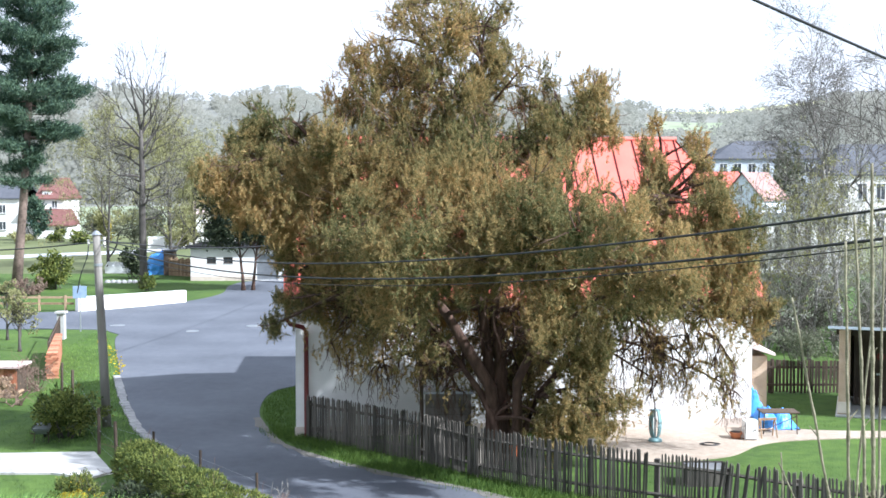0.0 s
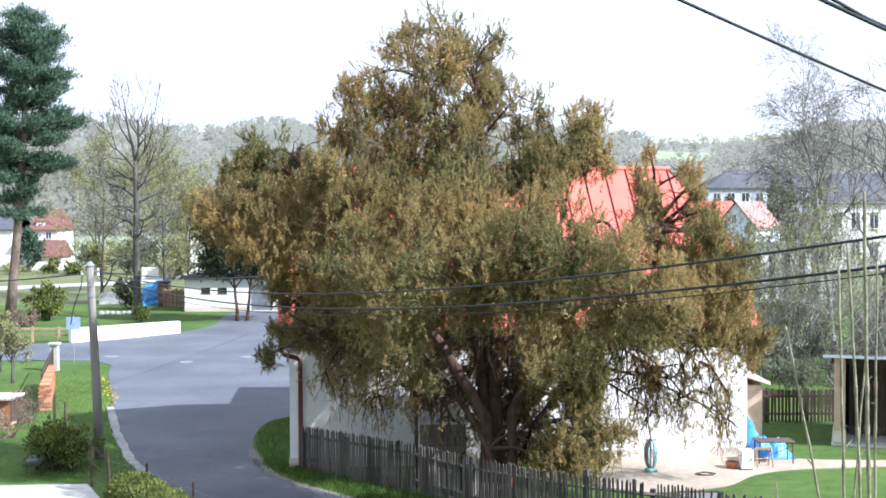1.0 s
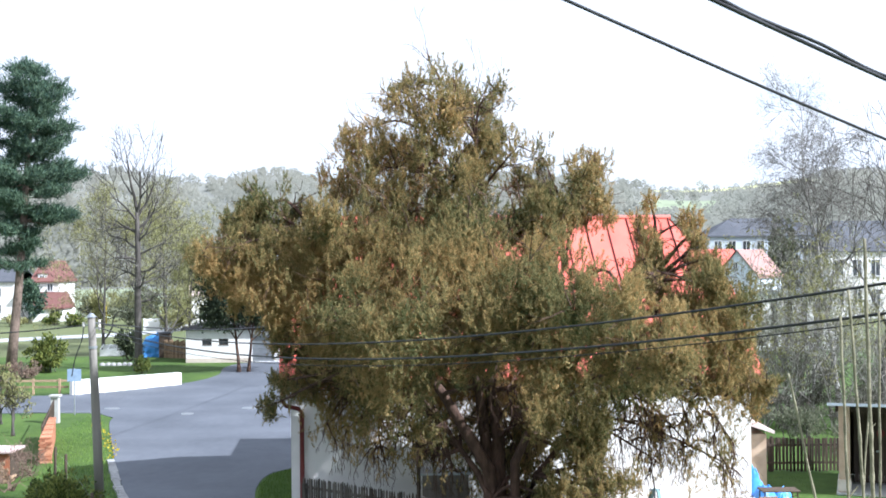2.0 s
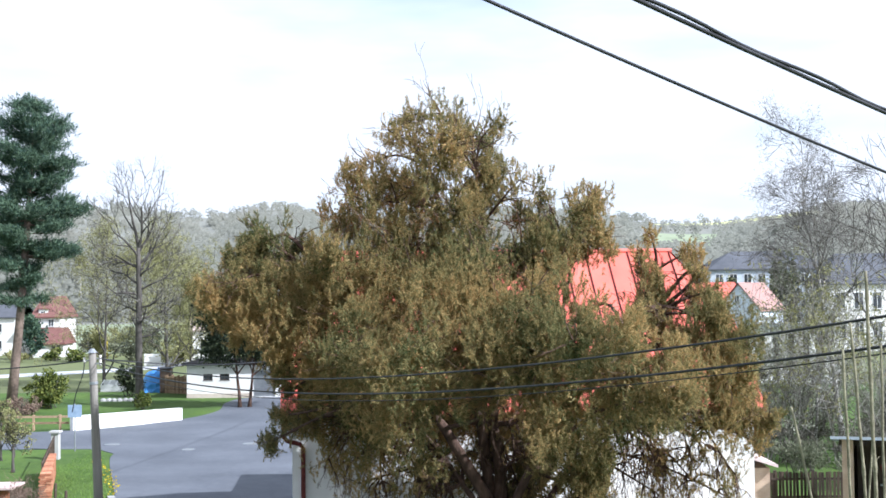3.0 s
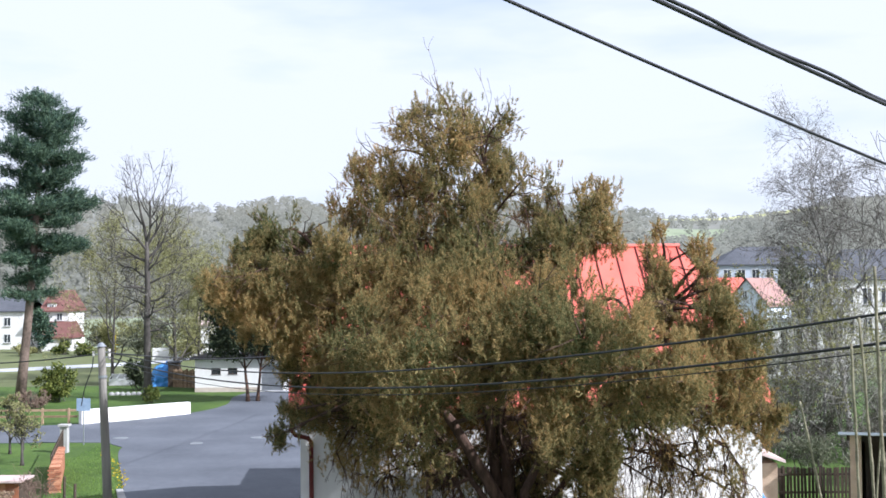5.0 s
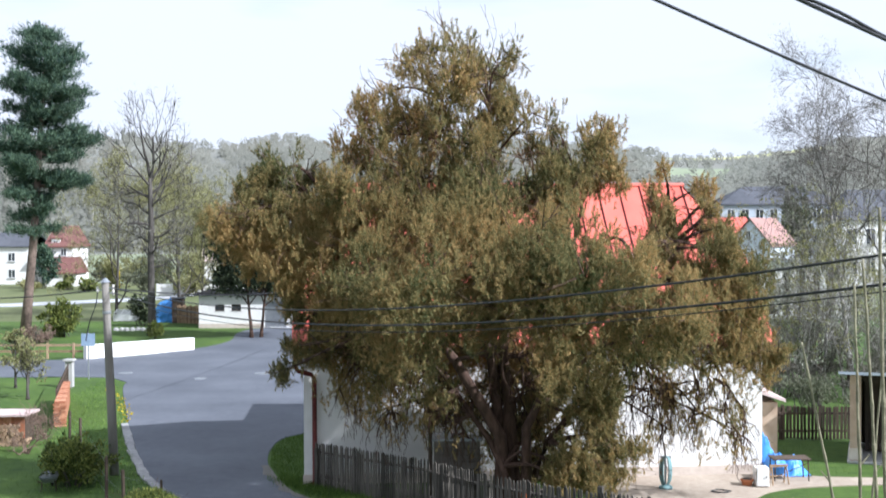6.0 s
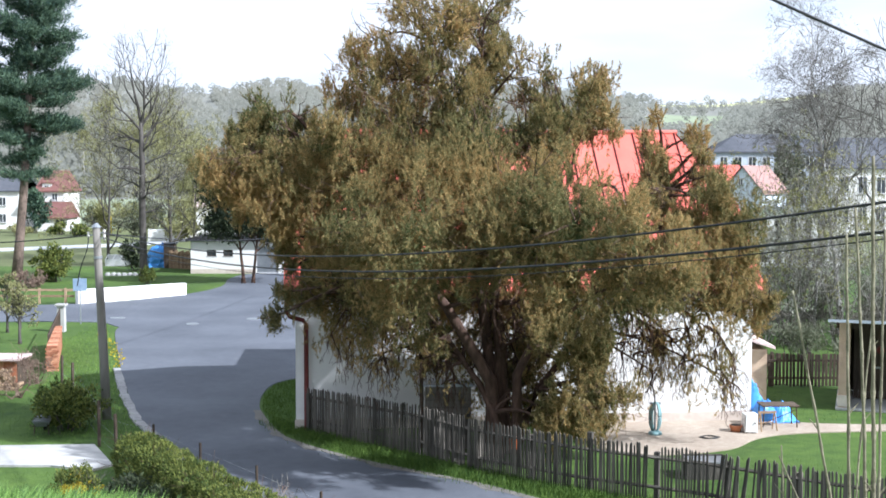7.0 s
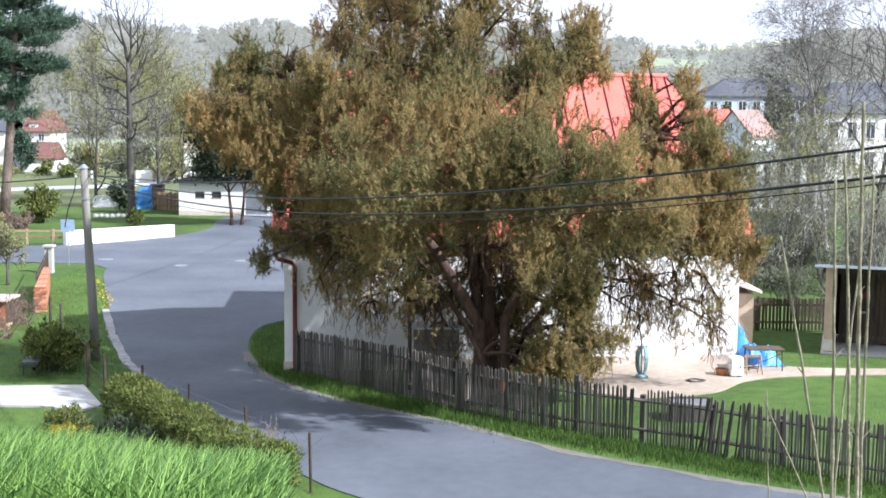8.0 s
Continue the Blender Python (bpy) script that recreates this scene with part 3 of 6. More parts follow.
# ---- the great evergreen tree ----
def great_tree():
    g = np.random.default_rng(11)
    tree = thing("evergreen_tree", "huge old olive-brown evergreen tree with a spreading crown behind the fence", "tree", (1.7, 34.4, 0))
    base = Vector((1.7, 34.4, 0))
    # lobes of the crown, limb by limb: x, z, radius, fullness; seen from the road
    top = [(0.1, 12.75, 1.05, 0.3), (1.25, 12.2, 1.0, 0.42), (-0.9, 12.2, 0.8, 0.28), (0.2, 11.7, 1.2, 0.5), (-2.3, 11.4, 0.8, 0.6), (-1.4, 11.0, 0.9, 0.5), (-2.1, 10.4, 0.8, 0.65), (1.5, 11.3, 0.9, 0.5), (0.4, 10.2, 1.2, 0.65), (2.2, 10.9, 0.6, 0.35), (-0.6, 10.7, 1.25, 0.6), (1.1, 10.5, 1.25, 0.6), (2.5, 10.2, 0.8, 0.55), (3.0, 10.75, 0.5, 0.45), (4.4, 10.5, 0.55, 0.6), (3.9, 10.0, 0.7, 0.8), (4.2, 9.7, 0.9, 0.9)]
    left = [(-2.8, 10.0, 0.85, 0.8), (-4.85, 9.4, 0.85, 0.85), (-5.75, 7.85, 1.1, 0.9), (-5.6, 7.15, 0.7, 0.8), (-3.7, 7.4, 1.35, 1), (-2.95, 5.8, 1.35, 1), (-3.9, 4.25, 0.55, 0.9), (-4.5, 4.0, 0.4, 1.0), (-2.9, 4.3, 1.3, 0.9), (-1.4, 3.4, 0.8, 0.4), (-0.5, 3.3, 0.8, 0.4), (0.2, 2.7, 0.55, 0.24), (-3.3, 5.0, 0.9, 1), (-3.7, 5.5, 0.55, 0.9), (-2.4, 3.3, 0.6, 0.2)]
    middle = [(-1.2, 9.2, 1.7, 1), (0.8, 9.0, 1.7, 1), (2.3, 8.9, 1.2, 1), (-2.0, 7.2, 1.9, 1), (0.2, 7.0, 2.2, 1), (2.4, 7.1, 1.8, 1), (3.5, 6.4, 1.1, 0.8), (-1.0, 5.3, 1.65, 1), (1.6, 5.7, 1.55, 1), (3.3, 4.9, 1.6, 1), (-1.9, 4.5, 1.2, 1), (0.1, 5.2, 0.85, 0.9), (-2.1, 8.5, 1.25, 1), (-2.9, 8.8, 0.9, 1), (2.8, 8.4, 1.0, 1), (-0.8, 6.2, 1.5, 1), (1.3, 6.3, 1.5, 1), (-2.4, 6.3, 1.4, 1), (0.9, 8.0, 1.4, 1), (2.6, 7.8, 0.9, 1), (2.6, 6.0, 1.3, 1), (3.4, 3.9, 1.15, 0.9)]
    right = [(5.8, 8.9, 0.36, 0.9), (5.8, 9.45, 0.26, 0.9), (7.1, 9.0, 0.3, 0.9), (5.95, 8.25, 0.42, 0.8), (7.2, 7.8, 0.5, 0.9), (6.1, 7.1, 0.85, 0.9), (7.1, 8.4, 0.4, 0.9), (7.3, 6.9, 1.0, 1), (8.2, 5.9, 0.9, 1), (6.7, 5.6, 1.2, 1), (5.4, 5.3, 1.1, 0.9), (8.6, 5.0, 0.75, 0.8), (8.95, 4.3, 0.55, 0.8), (8.9, 3.6, 0.45, 0.6), (7.0, 4.2, 0.8, 0.18), (4.6, 6.2, 1.1, 0.9), (5.2, 6.8, 0.85, 0.85), (7.6, 5.3, 0.9, 0.9), (6.3, 5.2, 0.9, 0.9), (8.5, 4.5, 0.7, 0.5), (7.8, 4.0, 0.8, 0.2), (4.9, 4.7, 0.9, 0.8), (5.6, 4.9, 0.7, 0.8), (7.0, 4.9, 0.75, 0.8), (6.0, 4.6, 0.7, 0.9), (7.2, 4.55, 0.65, 0.7), (8.2, 4.6, 0.6, 0.8), (4.9, 5.9, 0.85, 1), (5.1, 6.6, 0.6, 0.8), (-4.3, 7.2, 1.0, 1), (7.4, 7.85, 0.42, 0.9), (7.45, 7.2, 0.6, 1), (-5.5, 8.2, 0.95, 0.9), (-4.5, 8.2, 0.85, 1), (-4.9, 7.0, 0.8, 0.9), (-3.55, 5.9, 0.7, 0.9), (-4.1, 6.75, 0.6, 1), (-1.4, 8.1, 0.8, 1), (5.4, 7.3, 0.7, 0.45), (7.95, 6.7, 0.45, 0.8), (7.9, 5.2, 0.6, 0.8)]
    low = [(2.9, 1.0, 0.6, 0.9), (3.6, 0.95, 0.6, 0.9), (4.4, 1.15, 0.6, 0.9), (3.75, 3.0, 1.15, 1), (4.3, 1.9, 1.05, 1), (3.65, 1.5, 0.85, 1), (3.9, 2.9, 0.9, 0.9), (3.0, 3.7, 0.75, 0.8), (2.95, 1.7, 0.55, 0.6), (0.9, 2.2, 0.6, 0.12), (1.2, 1.3, 0.5, 0.12), (5.7, 3.3, 1.0, 0.12), (6.6, 3.0, 1.0, 0.17), (7.2, 2.3, 1.1, 0.2), (8.1, 2.8, 0.9, 0.22), (8.3, 1.8, 0.8, 0.22), (6.2, 2.0, 0.7, 0.15), (-2.4, 2.4, 0.5, 0.3), (-2.7, 2.9, 0.8, 0.16), (-1.7, 2.5, 0.8, 0.16), (-1.0, 2.7, 0.9, 0.2), (-3.2, 3.2, 0.7, 0.24), (0.0, 2.2, 0.8, 0.16), (0.6, 1.6, 0.7, 0.15), (2.2, 2.3, 0.7, 0.15), (2.1, 3.1, 0.8, 0.2), (5.0, 1.7, 0.6, 0.55), (6.2, 2.9, 1.2, 0.12), (7.6, 3.3, 1.1, 0.14)]
    outer = [(8.0, 6.5, 0.65, 1), (8.1, 5.8, 0.6, 1), (7.4, 6.1, 0.8, 1), (6.4, 6.5, 0.7, 0.9), (3.4, 9.2, 0.65, 0.9), (3.95, 9.15, 0.55, 0.9), (4.6, 9.4, 0.5, 0.9), (3.1, 8.7, 0.55, 0.9), (5.9, 8.6, 0.36, 1), (6.1, 7.75, 0.55, 1), (5.6, 7.5, 0.5, 0.9), (7.1, 8.7, 0.36, 1), (-4.45, 6.4, 0.4, 1), (-4.4, 6.0, 0.4, 1), (-0.2, 8.9, 0.9, 1), (-4.3, 4.4, 0.4, 1), (-0.9, 12.9, 0.55, 0.5), (-1.4, 12.45, 0.5, 0.45), (1.7, 12.6, 0.5, 0.4), (0.3, 12.2, 0.8, 0.5), (-5.7, 8.9, 0.7, 0.9), (-6.3, 8.0, 0.55, 0.9), (-0.4, 7.7, 1.0, 1), (-2.7, 8.0, 0.9, 1), (-5.2, 8.8, 0.9, 1), (-4.4, 8.6, 0.85, 1), (-4.2, 9.3, 0.5, 0.8), (-6.0, 7.6, 0.8, 0.9), (-4.6, 7.6, 0.9, 1), (-4.3, 5.9, 0.36, 1), (-4.3, 5.2, 0.36, 1), (-4.25, 4.6, 0.4, 1), (-0.1, 6.3, 1.0, 1), (-1.6, 6.9, 0.9, 1), (-3.7, 6.3, 0.6, 0.9), (-3.75, 4.8, 0.5, 0.9), (-0.7, 8.4, 0.75, 1), (-3.6, 8.3, 0.7, 0.9), (8.3, 4.2, 0.6, 0.5), (3.0, 9.6, 0.6, 0.8)]
    behind = [(2.8, 3.6, 0.9, 1), (3.0, 2.8, 0.9, 1), (2.7, 4.3, 0.8, 1), (-0.3, 3.0, 0.6, 0.7), (-0.5, 2.3, 0.5, 0.6), (0.6, 2.6, 0.6, 0.4), (1.9, 2.2, 0.7, 0.9), (1.5, 3.0, 0.7, 0.8), (1.1, 4.5, 1.0, 0.9), (0.2, 4.3, 0.8, 0.8), (2.1, 4.2, 1.0, 0.9), (1.2, 3.3, 0.8, 0.6), (2.3, 3.0, 0.9, 0.9), (2.6, 2.0, 0.8, 0.9), (2.2, 1.2, 0.8, 0.9), (3.0, 1.1, 0.7, 0.9), (1.3, 1.6, 0.6, 0.35), (0.5, 3.4, 0.6, 0.35), (-0.6, 4.2, 0.8, 0.8), (-4.7, 5.5, 0.4, 1), (-4.7, 6.05, 0.4, 1)]
    wood, tufts = Shape(), []
    # trunk of several stems
    stems = []
    for k, (dx, dy, top_x, top_z, r) in enumerate([(0, 0, 1.2, 11.3, 0.26), (-0.2, 0.1, -0.3, 11.5, 0.22), (-0.3, -0.2, -3.2, 8.4, 0.25), (0.22, -0.1, 3.9, 8.8, 0.18), (0.25, 0.15, 6.0, 7.2, 0.15), (-0.2, -0.3, -1.6, 5.2, 0.15)]):
        path, n = [], 9
        for i in range(n):
            t = i / (n - 1)
            bend = max(0.0, (t - 0.24) / 0.76) ** 1.15 if top_x < -1 else t ** (1.5 if abs(top_x - 1.7) < 3 else 1.2)
            p = Vector((1.7 + dx + (top_x - 1.7 - dx) * bend, 34.4 + dy + 0.5 * math.sin(t * 5 + k), top_z * t))
            path.append(p + Vector(g.normal(size=3)) * 0.07 * (0 < i))
        wood.tube([p - base for p in path], [r * (1 - 0.82 * (i / (n - 1)) ** 0.8) * (1.5 if i == 0 else 1) for i in range(n)], 8)
        stems.append(path)
    part("trunk", wood.mesh("trunk", BARK, smooth=True), tree, "reddish-brown trunk of several leaning stems")
    boughs, inner = Shape(), []
    for lobes in (top, left, middle, right, low, outer, behind):
        for x, z, r, full in lobes:
            y = 34.1 + g.uniform(-1.8, 0.9) - (0.8 if lobes is middle else 0.0)
            if z > 8.2:
                y += 0.35
            if lobes is low:
                y = (33.1 if full > 0.5 else 35.0) + g.uniform(-0.5, 0.5)
            if lobes is behind:
                y = 35.5 + g.uniform(-0.3, 0.4)
            c = Vector((x, y, z))
            # the crown bulges over the fence towards the road
            if lobes is middle and 4.6 < z < 7.6 and x > 1.0:
                f = g.uniform(0.86, 1.0)
            elif lobes is middle and 4.6 < z < 6.6:
                f = g.uniform(0.88, 0.96)
            elif lobes is right and 5.0 < x < 7.2 and 4.8 < z < 7.0:
                f = g.uniform(0.8, 0.88)
            else:
                f = 1.0
            if f < 1.0:
                c, r = Vector((0, 0, 8)) + (c - Vector((0, 0, 8))) * f, r * f
            # a bough from the nearest stem
            sparse = lobes is low and full < 0.25
            best = min((p for s in (stems[4:5] if x > 5.0 and z > 7.4 else stems) for p in s[2:]), key=lambda p: (p - c).length + (1.5 * max(c.z + 1.6 - p.z, 0) if sparse else 1.2 * max(p.z - c.z, 0)))
            mid = (best + c) / 2 + Vector(g.normal(size=3)) * (0.1 if z > 9.5 else 0.25) + Vector((0, 0, 0.12 * (c - best).length))
            path = curve_points([best, mid, c + Vector((0, 0, 0.2 * r))], 5)
            boughs.tube([p - base for p in path], [(0.055 if sparse else 0.045 if z > 9.5 else 0.07) * (1 - 0.7 * i / (len(path) - 1)) for i in range(len(path))], 5, False)
            for _ in range(int((5 + 5 * r) * (1.25 if full < 0.25 else 1))):
                d = Vector(dome(g, 1)[0])
                limb(boughs, g, path[int(g.integers(4, len(path)))] - base, d + (c - best).normalized() * 0.4, r * g.uniform(0.6, 1.1) * (0.95 if sparse else 0.8 if full < 0.25 else 1.0), 0.032 if sparse else 0.022, 3 if full < 0.25 else 2 if full < 0.5 else 1, 4, 0.22, 2, 0.02, 0.65, None, (0.28 if full < 0.25 else 0.1) if lobes is low else 0.0, 0.007)
            count = int(500 * r ** 1.75 * full)
            for child in range(7):
                cc = np.array(c) + dome(g, 1)[0] * r * g.uniform(0.35, 0.72) * np.array([1.0, 0.8, 1.0])
                at, out = clumps(g, cc, r * g.uniform(0.48, 0.7), (1.0, 0.85, 1.15), max(count // 7, 5), 0.34, (0.85, 0.85, 1.35))
                if z < 8.0:
                    keep = at[:, 1] < 36.6
                    at, out = at[keep], out[keep]
                out = out * 0.3 + 0.25 * dome(g, len(out))
                tufts.append((at, out))
            if full > 0.35:
                inside = np.array(c) + dome(g, int(60 * r ** 2)) * r * g.uniform(0.1, 0.6, (int(60 * r ** 2), 1)) * np.array([1.0, 0.7, 1.0])
                inside = inside[inside[:, 1] < 36.5] if z < 8 else inside
                inner.append(leaves(g, inside - np.array(base), dome(g, len(inside)), 0.17, 0.024, 0.0, 0.6, 9))
    part("bough", boughs.mesh("bough", BARK), tree, "brown boughs and twigs")
    at = np.concatenate([a for a, _ in tufts]) - np.array(base)
    out = np.concatenate([o for _, o in tufts])
    out[:, 2] += np.where(g.random(len(out)) < 0.8, 0.5, -0.4)
    quads = leaves(g, at, out, 0.07, 0.0095, 0.0, 0.5, 38, 0.22)
    tagged(part("foliage", points_mesh("foliage", EVERGREEN, np.concatenate([quads, *inner])), tree, "dense scaly olive-green and rusty brown foliage"), kind="stuff")


great_tree()


# ---- small builders ----
def bush(name, label, at, r, h, mat, n=260, size=0.14, width=0.035, seed=1, category="bush", group="", twig_mat=None):
    """A rounded, uneven bush: stems inside and many small leaves."""
    g = np.random.default_rng(seed)
    ob = thing(name, label, category, at, group)
    stems = Shape()
    for _ in range(9):
        d = Vector((g.normal() * 0.6, g.normal() * 0.6, 1.0))
        limb(stems, g, (g.normal() * r * 0.15, g.normal() * r * 0.15, -0.03), d, h * 0.55, 0.02 + 0.01 * r, 2, 4, 0.2, 2, 0.05)
    part("stem", stems.mesh("stem", twig_mat or GREY_BARK), ob)
    at_all, out_all = clumps(g, (0, 0, h * 0.52), 1.0, (r, r, h * 0.5), n, 0.3)
    keep = at_all[:, 2] > 0.02
    q = leaves(g, at_all[keep], out_all[keep], size, width, -0.1, 0.6, 8)
    tagged(part("foliage", quads_mesh("foliage", mat, q), ob), kind="stuff")
    return ob


def bare_tree(name, label, at, height, r, bark, seed, levels=5, droop=0.0, spread=0.75, kink=0.16, leaf=None, leaf_size=0.2, first=0.28, lean=(0, 0), per_tip=2, limbs=9, leaf_width=0.05, thin=0.012, reach=1.0):
    """A leafless or budding tree: one long tapering trunk, limbs that fork into twigs."""
    g = np.random.default_rng(seed)
    ob = thing(name, label, "tree", at)
    trunk, crown, tips = Shape(), Shape(), []
    n = 10
    path = [Vector((lean[0] * (i / n) ** 1.3 + g.normal() * 0.02 * height / 10 * (i > 0), lean[1] * (i / n) + g.normal() * 0.015 * height / 10 * (i > 0), height * 0.86 * i / n - 0.05)) for i in range(n + 1)]
    radii = [r * (1.35 if i == 0 else 1.0) * (1 - 0.86 * (i / n) ** 0.9) for i in range(n + 1)]
    trunk.tube(path, radii, 8)
    part("trunk", trunk.mesh("trunk", bark, smooth=True), ob)
    for k in range(limbs):
        t = first + (1 - first) * (k + 0.5) / limbs
        i = min(int(t * n), n)
        w = 2.4 * k + g.uniform(-0.4, 0.4)
        d = Vector((math.cos(w) * spread, math.sin(w) * spread, 0.75 + 0.5 * t))
        limb(crown, g, path[i], d, reach * height * (0.30 - 0.14 * t) * g.uniform(0.85, 1.2), radii[i] * 0.55 + 0.012, levels - 2, 5, kink, 3, 0.08, 0.66, tips, droop, thin)
    limb(crown, g, path[-1], (lean[0] * 0.1, 0, 1), height * 0.15, radii[-1], levels - 2, 5, kink, 3, 0.1, 0.66, tips, droop, thin)
    part("crown", crown.mesh("crown", TWIG if bark == BIRCH_BARK else bark), ob, "fine spreading twigs")
    if leaf and tips:
        p = np.repeat(np.array([tuple(a) for a, _ in tips]), per_tip, axis=0)
        p = p + g.normal(size=p.shape) * leaf_size
        q = leaves(g, p, dome(g, len(p)) * 0.5, leaf_size, leaf_width, 0.0, 0.8, 5)
        tagged(part("bud", quads_mesh("bud", leaf, q), ob, "sparse young leaves and buds"), kind="stuff")
    return ob


def plain_house(name, label, at, w, d, eave, ridge, wall, roof_mat, turn=0.0, hip=0.0, windows=(), along=True, over=0.3):
    """A small house: walls, a gabled or hipped roof with thickness, windows (x, z, w, h) on the front."""
    m = Matrix.Translation(at) @ Matrix.Rotation(radians(turn), 4, "Z")
    ob = thing(name, label, "house", m)
    s = Shape().box(-w / 2, w / 2, -d / 2, d / 2, 0, eave)
    if not hip:
        if along:
            for x in (-w / 2, w / 2 - 0.2):
                a = [(x, -d / 2, eave), (x, d / 2, eave), (x, 0, ridge - 0.05)]
                b = [(x + 0.2, p[1], p[2]) for p in a]
                s.face(*a).face(*reversed(b)).face(a[0], b[0], b[2], a[2]).face(a[1], a[2], b[2], b[1])
        else:
            for y in (-d / 2, d / 2 - 0.2):
                a = [(-w / 2, y, eave), (w / 2, y, eave), (0, y, ridge - 0.05)]
                b = [(p[0], y + 0.2, p[2]) for p in a]
                s.face(*a).face(*reversed(b)).face(a[0], a[2], b[2], b[0]).face(a[1], b[1], b[2], a[2])
    part("wall", s.mesh("wall", wall), ob)
    r = Shape()
    hw, hd = w / 2 + over, d / 2 + over
    for dz in (0.0, -0.14):
        e, t = eave - 0.1 + dz, ridge + dz
        if along:
            a, b, c, f = (-hw, -hd, e), (hw, -hd, e), (hw, hd, e), (-hw, hd, e)
            p, q = (-hw + hip, 0, t), (hw - hip, 0, t)
            r.face(a, b, q, p).face(c, f, p, q).face(b, c, q).face(f, a, p)
        else:
            a, b, c, f = (-hw, -hd, e), (-hw, hd, e), (hw, hd, e), (hw, -hd, e)
            p, q = (0, -hd + hip, t), (0, hd - hip, t)
            r.face(a, p, q, b).face(c, q, p, f)
            if hip:
                r.face(a, f, p).face(b, q, c)
    if along:
        r.box(-hw, hw, -hd - 0.02, -hd + 0.05, eave - 0.28, eave - 0.1)
    part("roof", r.mesh("roof", roof_mat), ob)
    for x, z, ww, hh in windows:
        window_in(ob, x - ww / 2, x + ww / 2, -d / 2 - 0.05, z, z + hh, WHITE_PAINT)
    return ob


def post_line(points, step):
    """Places and directions at even steps along a line of points."""
    out, rest = [], 0.0
    for a, b in zip(points, points[1:]):
        a, b = Vector(a).to_2d(), Vector(b).to_2d()
        length = (b - a).length
        t = rest
        while t < length:
            p = a + (b - a) * (t / length)
            out.append((p.x, p.y, math.atan2(b.y - a.y, b.x - a.x)))
            t += step
        rest = t - length
    return out


def cable(label, path_a, path_b, sag, r, bend=28, strands=1):
    a, b = Vector(path_a), Vector(path_b)
    s = Shape()
    pts = [a + (b - a) * (i / bend) - Vector((0, 0, 4 * sag * (i / bend) * (1 - i / bend))) for i in range(bend + 1)]
    s.tube(pts, [r] * len(pts), 6)
    if strands == 2:
        s.tube([p + Vector((0.004 + 1.6 * r * math.cos(i * 0.9), 0, 1.9 * r)) for i, p in enumerate(pts)], [r * 0.9] * len(pts), 6)
    return thing("overhead_cable", label, "cable", mesh=s.mesh("overhead_cable", CABLE, smooth=True), group="overhead cables")


# ---- utility pole and its cables ----
pole = thing("utility_pole", "grey weathered wooden utility pole on the grass verge", "utility pole", (-10.84, 38.9, 0))
part("shaft", Shape().tube([(0, 0, -0.3), (-0.1, 0, 2.5), (-0.19, 0, 4.6), (-0.25, 0, 6.22)], [0.155, 0.145, 0.13, 0.12], 12).mesh("shaft", POLE_WOOD, smooth=True), pole)
part("cap", Shape().tube([(-0.25, 0, 6.2), (-0.255, 0, 6.33)], [0.16, 0.05], 10).mesh("cap", GREY_METAL), pole, "small metal cap")
for zz, side in ((6.02, 1), (5.86, 1), (5.95, -1)):
    br = part("bracket", Shape().box(-0.25 + side * 0.1, -0.25 + side * 0.26, -0.03, 0.03, zz - 0.02, zz + 0.02).mesh("bracket", GREY_METAL), pole)
    part("insulator", Shape().tube([(-0.25 + side * 0.25, 0, zz - 0.08), (-0.25 + side * 0.25, 0, zz - 0.01), (-0.25 + side * 0.25, 0, zz + 0.02), (-0.25 + side * 0.25, 0, zz + 0.1)], [0.03, 0.06, 0.035, 0.05], 8).mesh("insulator", PORCELAIN, smooth=True), br, "pale porcelain insulator")
part("clamp_band", Shape().tube([(-0.205, 0, 5.2), (-0.208, 0, 5.28)], [0.142, 0.142], 12).mesh("clamp_band", GREY_METAL), pole)
part("lead", Shape().tube(curve_points([(-0.5, 0, 5.93), (-0.55, -0.02, 5.5), (-0.8, 0.1, 4.9), (-0.95, 0.2, 4.3)], 5), [0.018] * 16, 5).mesh("lead", CABLE), pole, "drooping black cable end")
cable("black overhead cable from the pole across the road", (-10.84, 38.85, 6.03), (5.1, 12.0, 7.81), 0.70, 0.017)
cable("black overhead cable from the pole across the road", (-10.84, 38.85, 5.87), (5.1, 12.0, 7.50), 0.76, 0.019)
cable("thin black overhead cable below the others", (-10.84, 38.85, 5.75), (5.1, 12.0, 7.43), 0.80, 0.008)
cable("black overhead cable from the pole over the gardens", (-11.3, 38.9, 5.95), (-30.0, 58.0, 5.2), 0.45, 0.025)
cable("black overhead cable from the pole to the far side", (-10.9, 39.0, 6.0), (-7.0, 75.0, 4.6), 0.5, 0.02)
cable("thin black cable near the window", (-0.51, 6.0, 9.8), (4.72, 10.0, 8.51), 0.03, 0.0105)
cable("thick twin black cable near the window", (0.3, 5.5, 9.62), (4.25, 9.0, 8.88), 0.02, 0.0125, 28, 2)

# ---- kerb along the verge ----
kerb = thing("kerb", "pale stone gutter edging along the road", "kerb", kind="structure")
STONE = Shape().box(-0.24, 0.24, -0.15, 0.15, -0.1, 0.06).mesh("kerb_stone", VERGE_STONE, 0.02)
for i, (x, y, w) in enumerate(post_line([(-13.0, 48.6), (-11.25, 43.0), (-9.65, 38.5), (-7.95, 35.0), (-6.9, 33.0)], 0.5)):
    part("kerb_stone", STONE, kerb, m=Matrix.Translation((x - 0.12, y, 0.0)) @ Matrix.Rotation(w + random.uniform(-0.05, 0.05), 4, "Z") @ Matrix.Diagonal((random.uniform(0.9, 1.0), random.uniform(0.8, 1.2), 1, 1)))

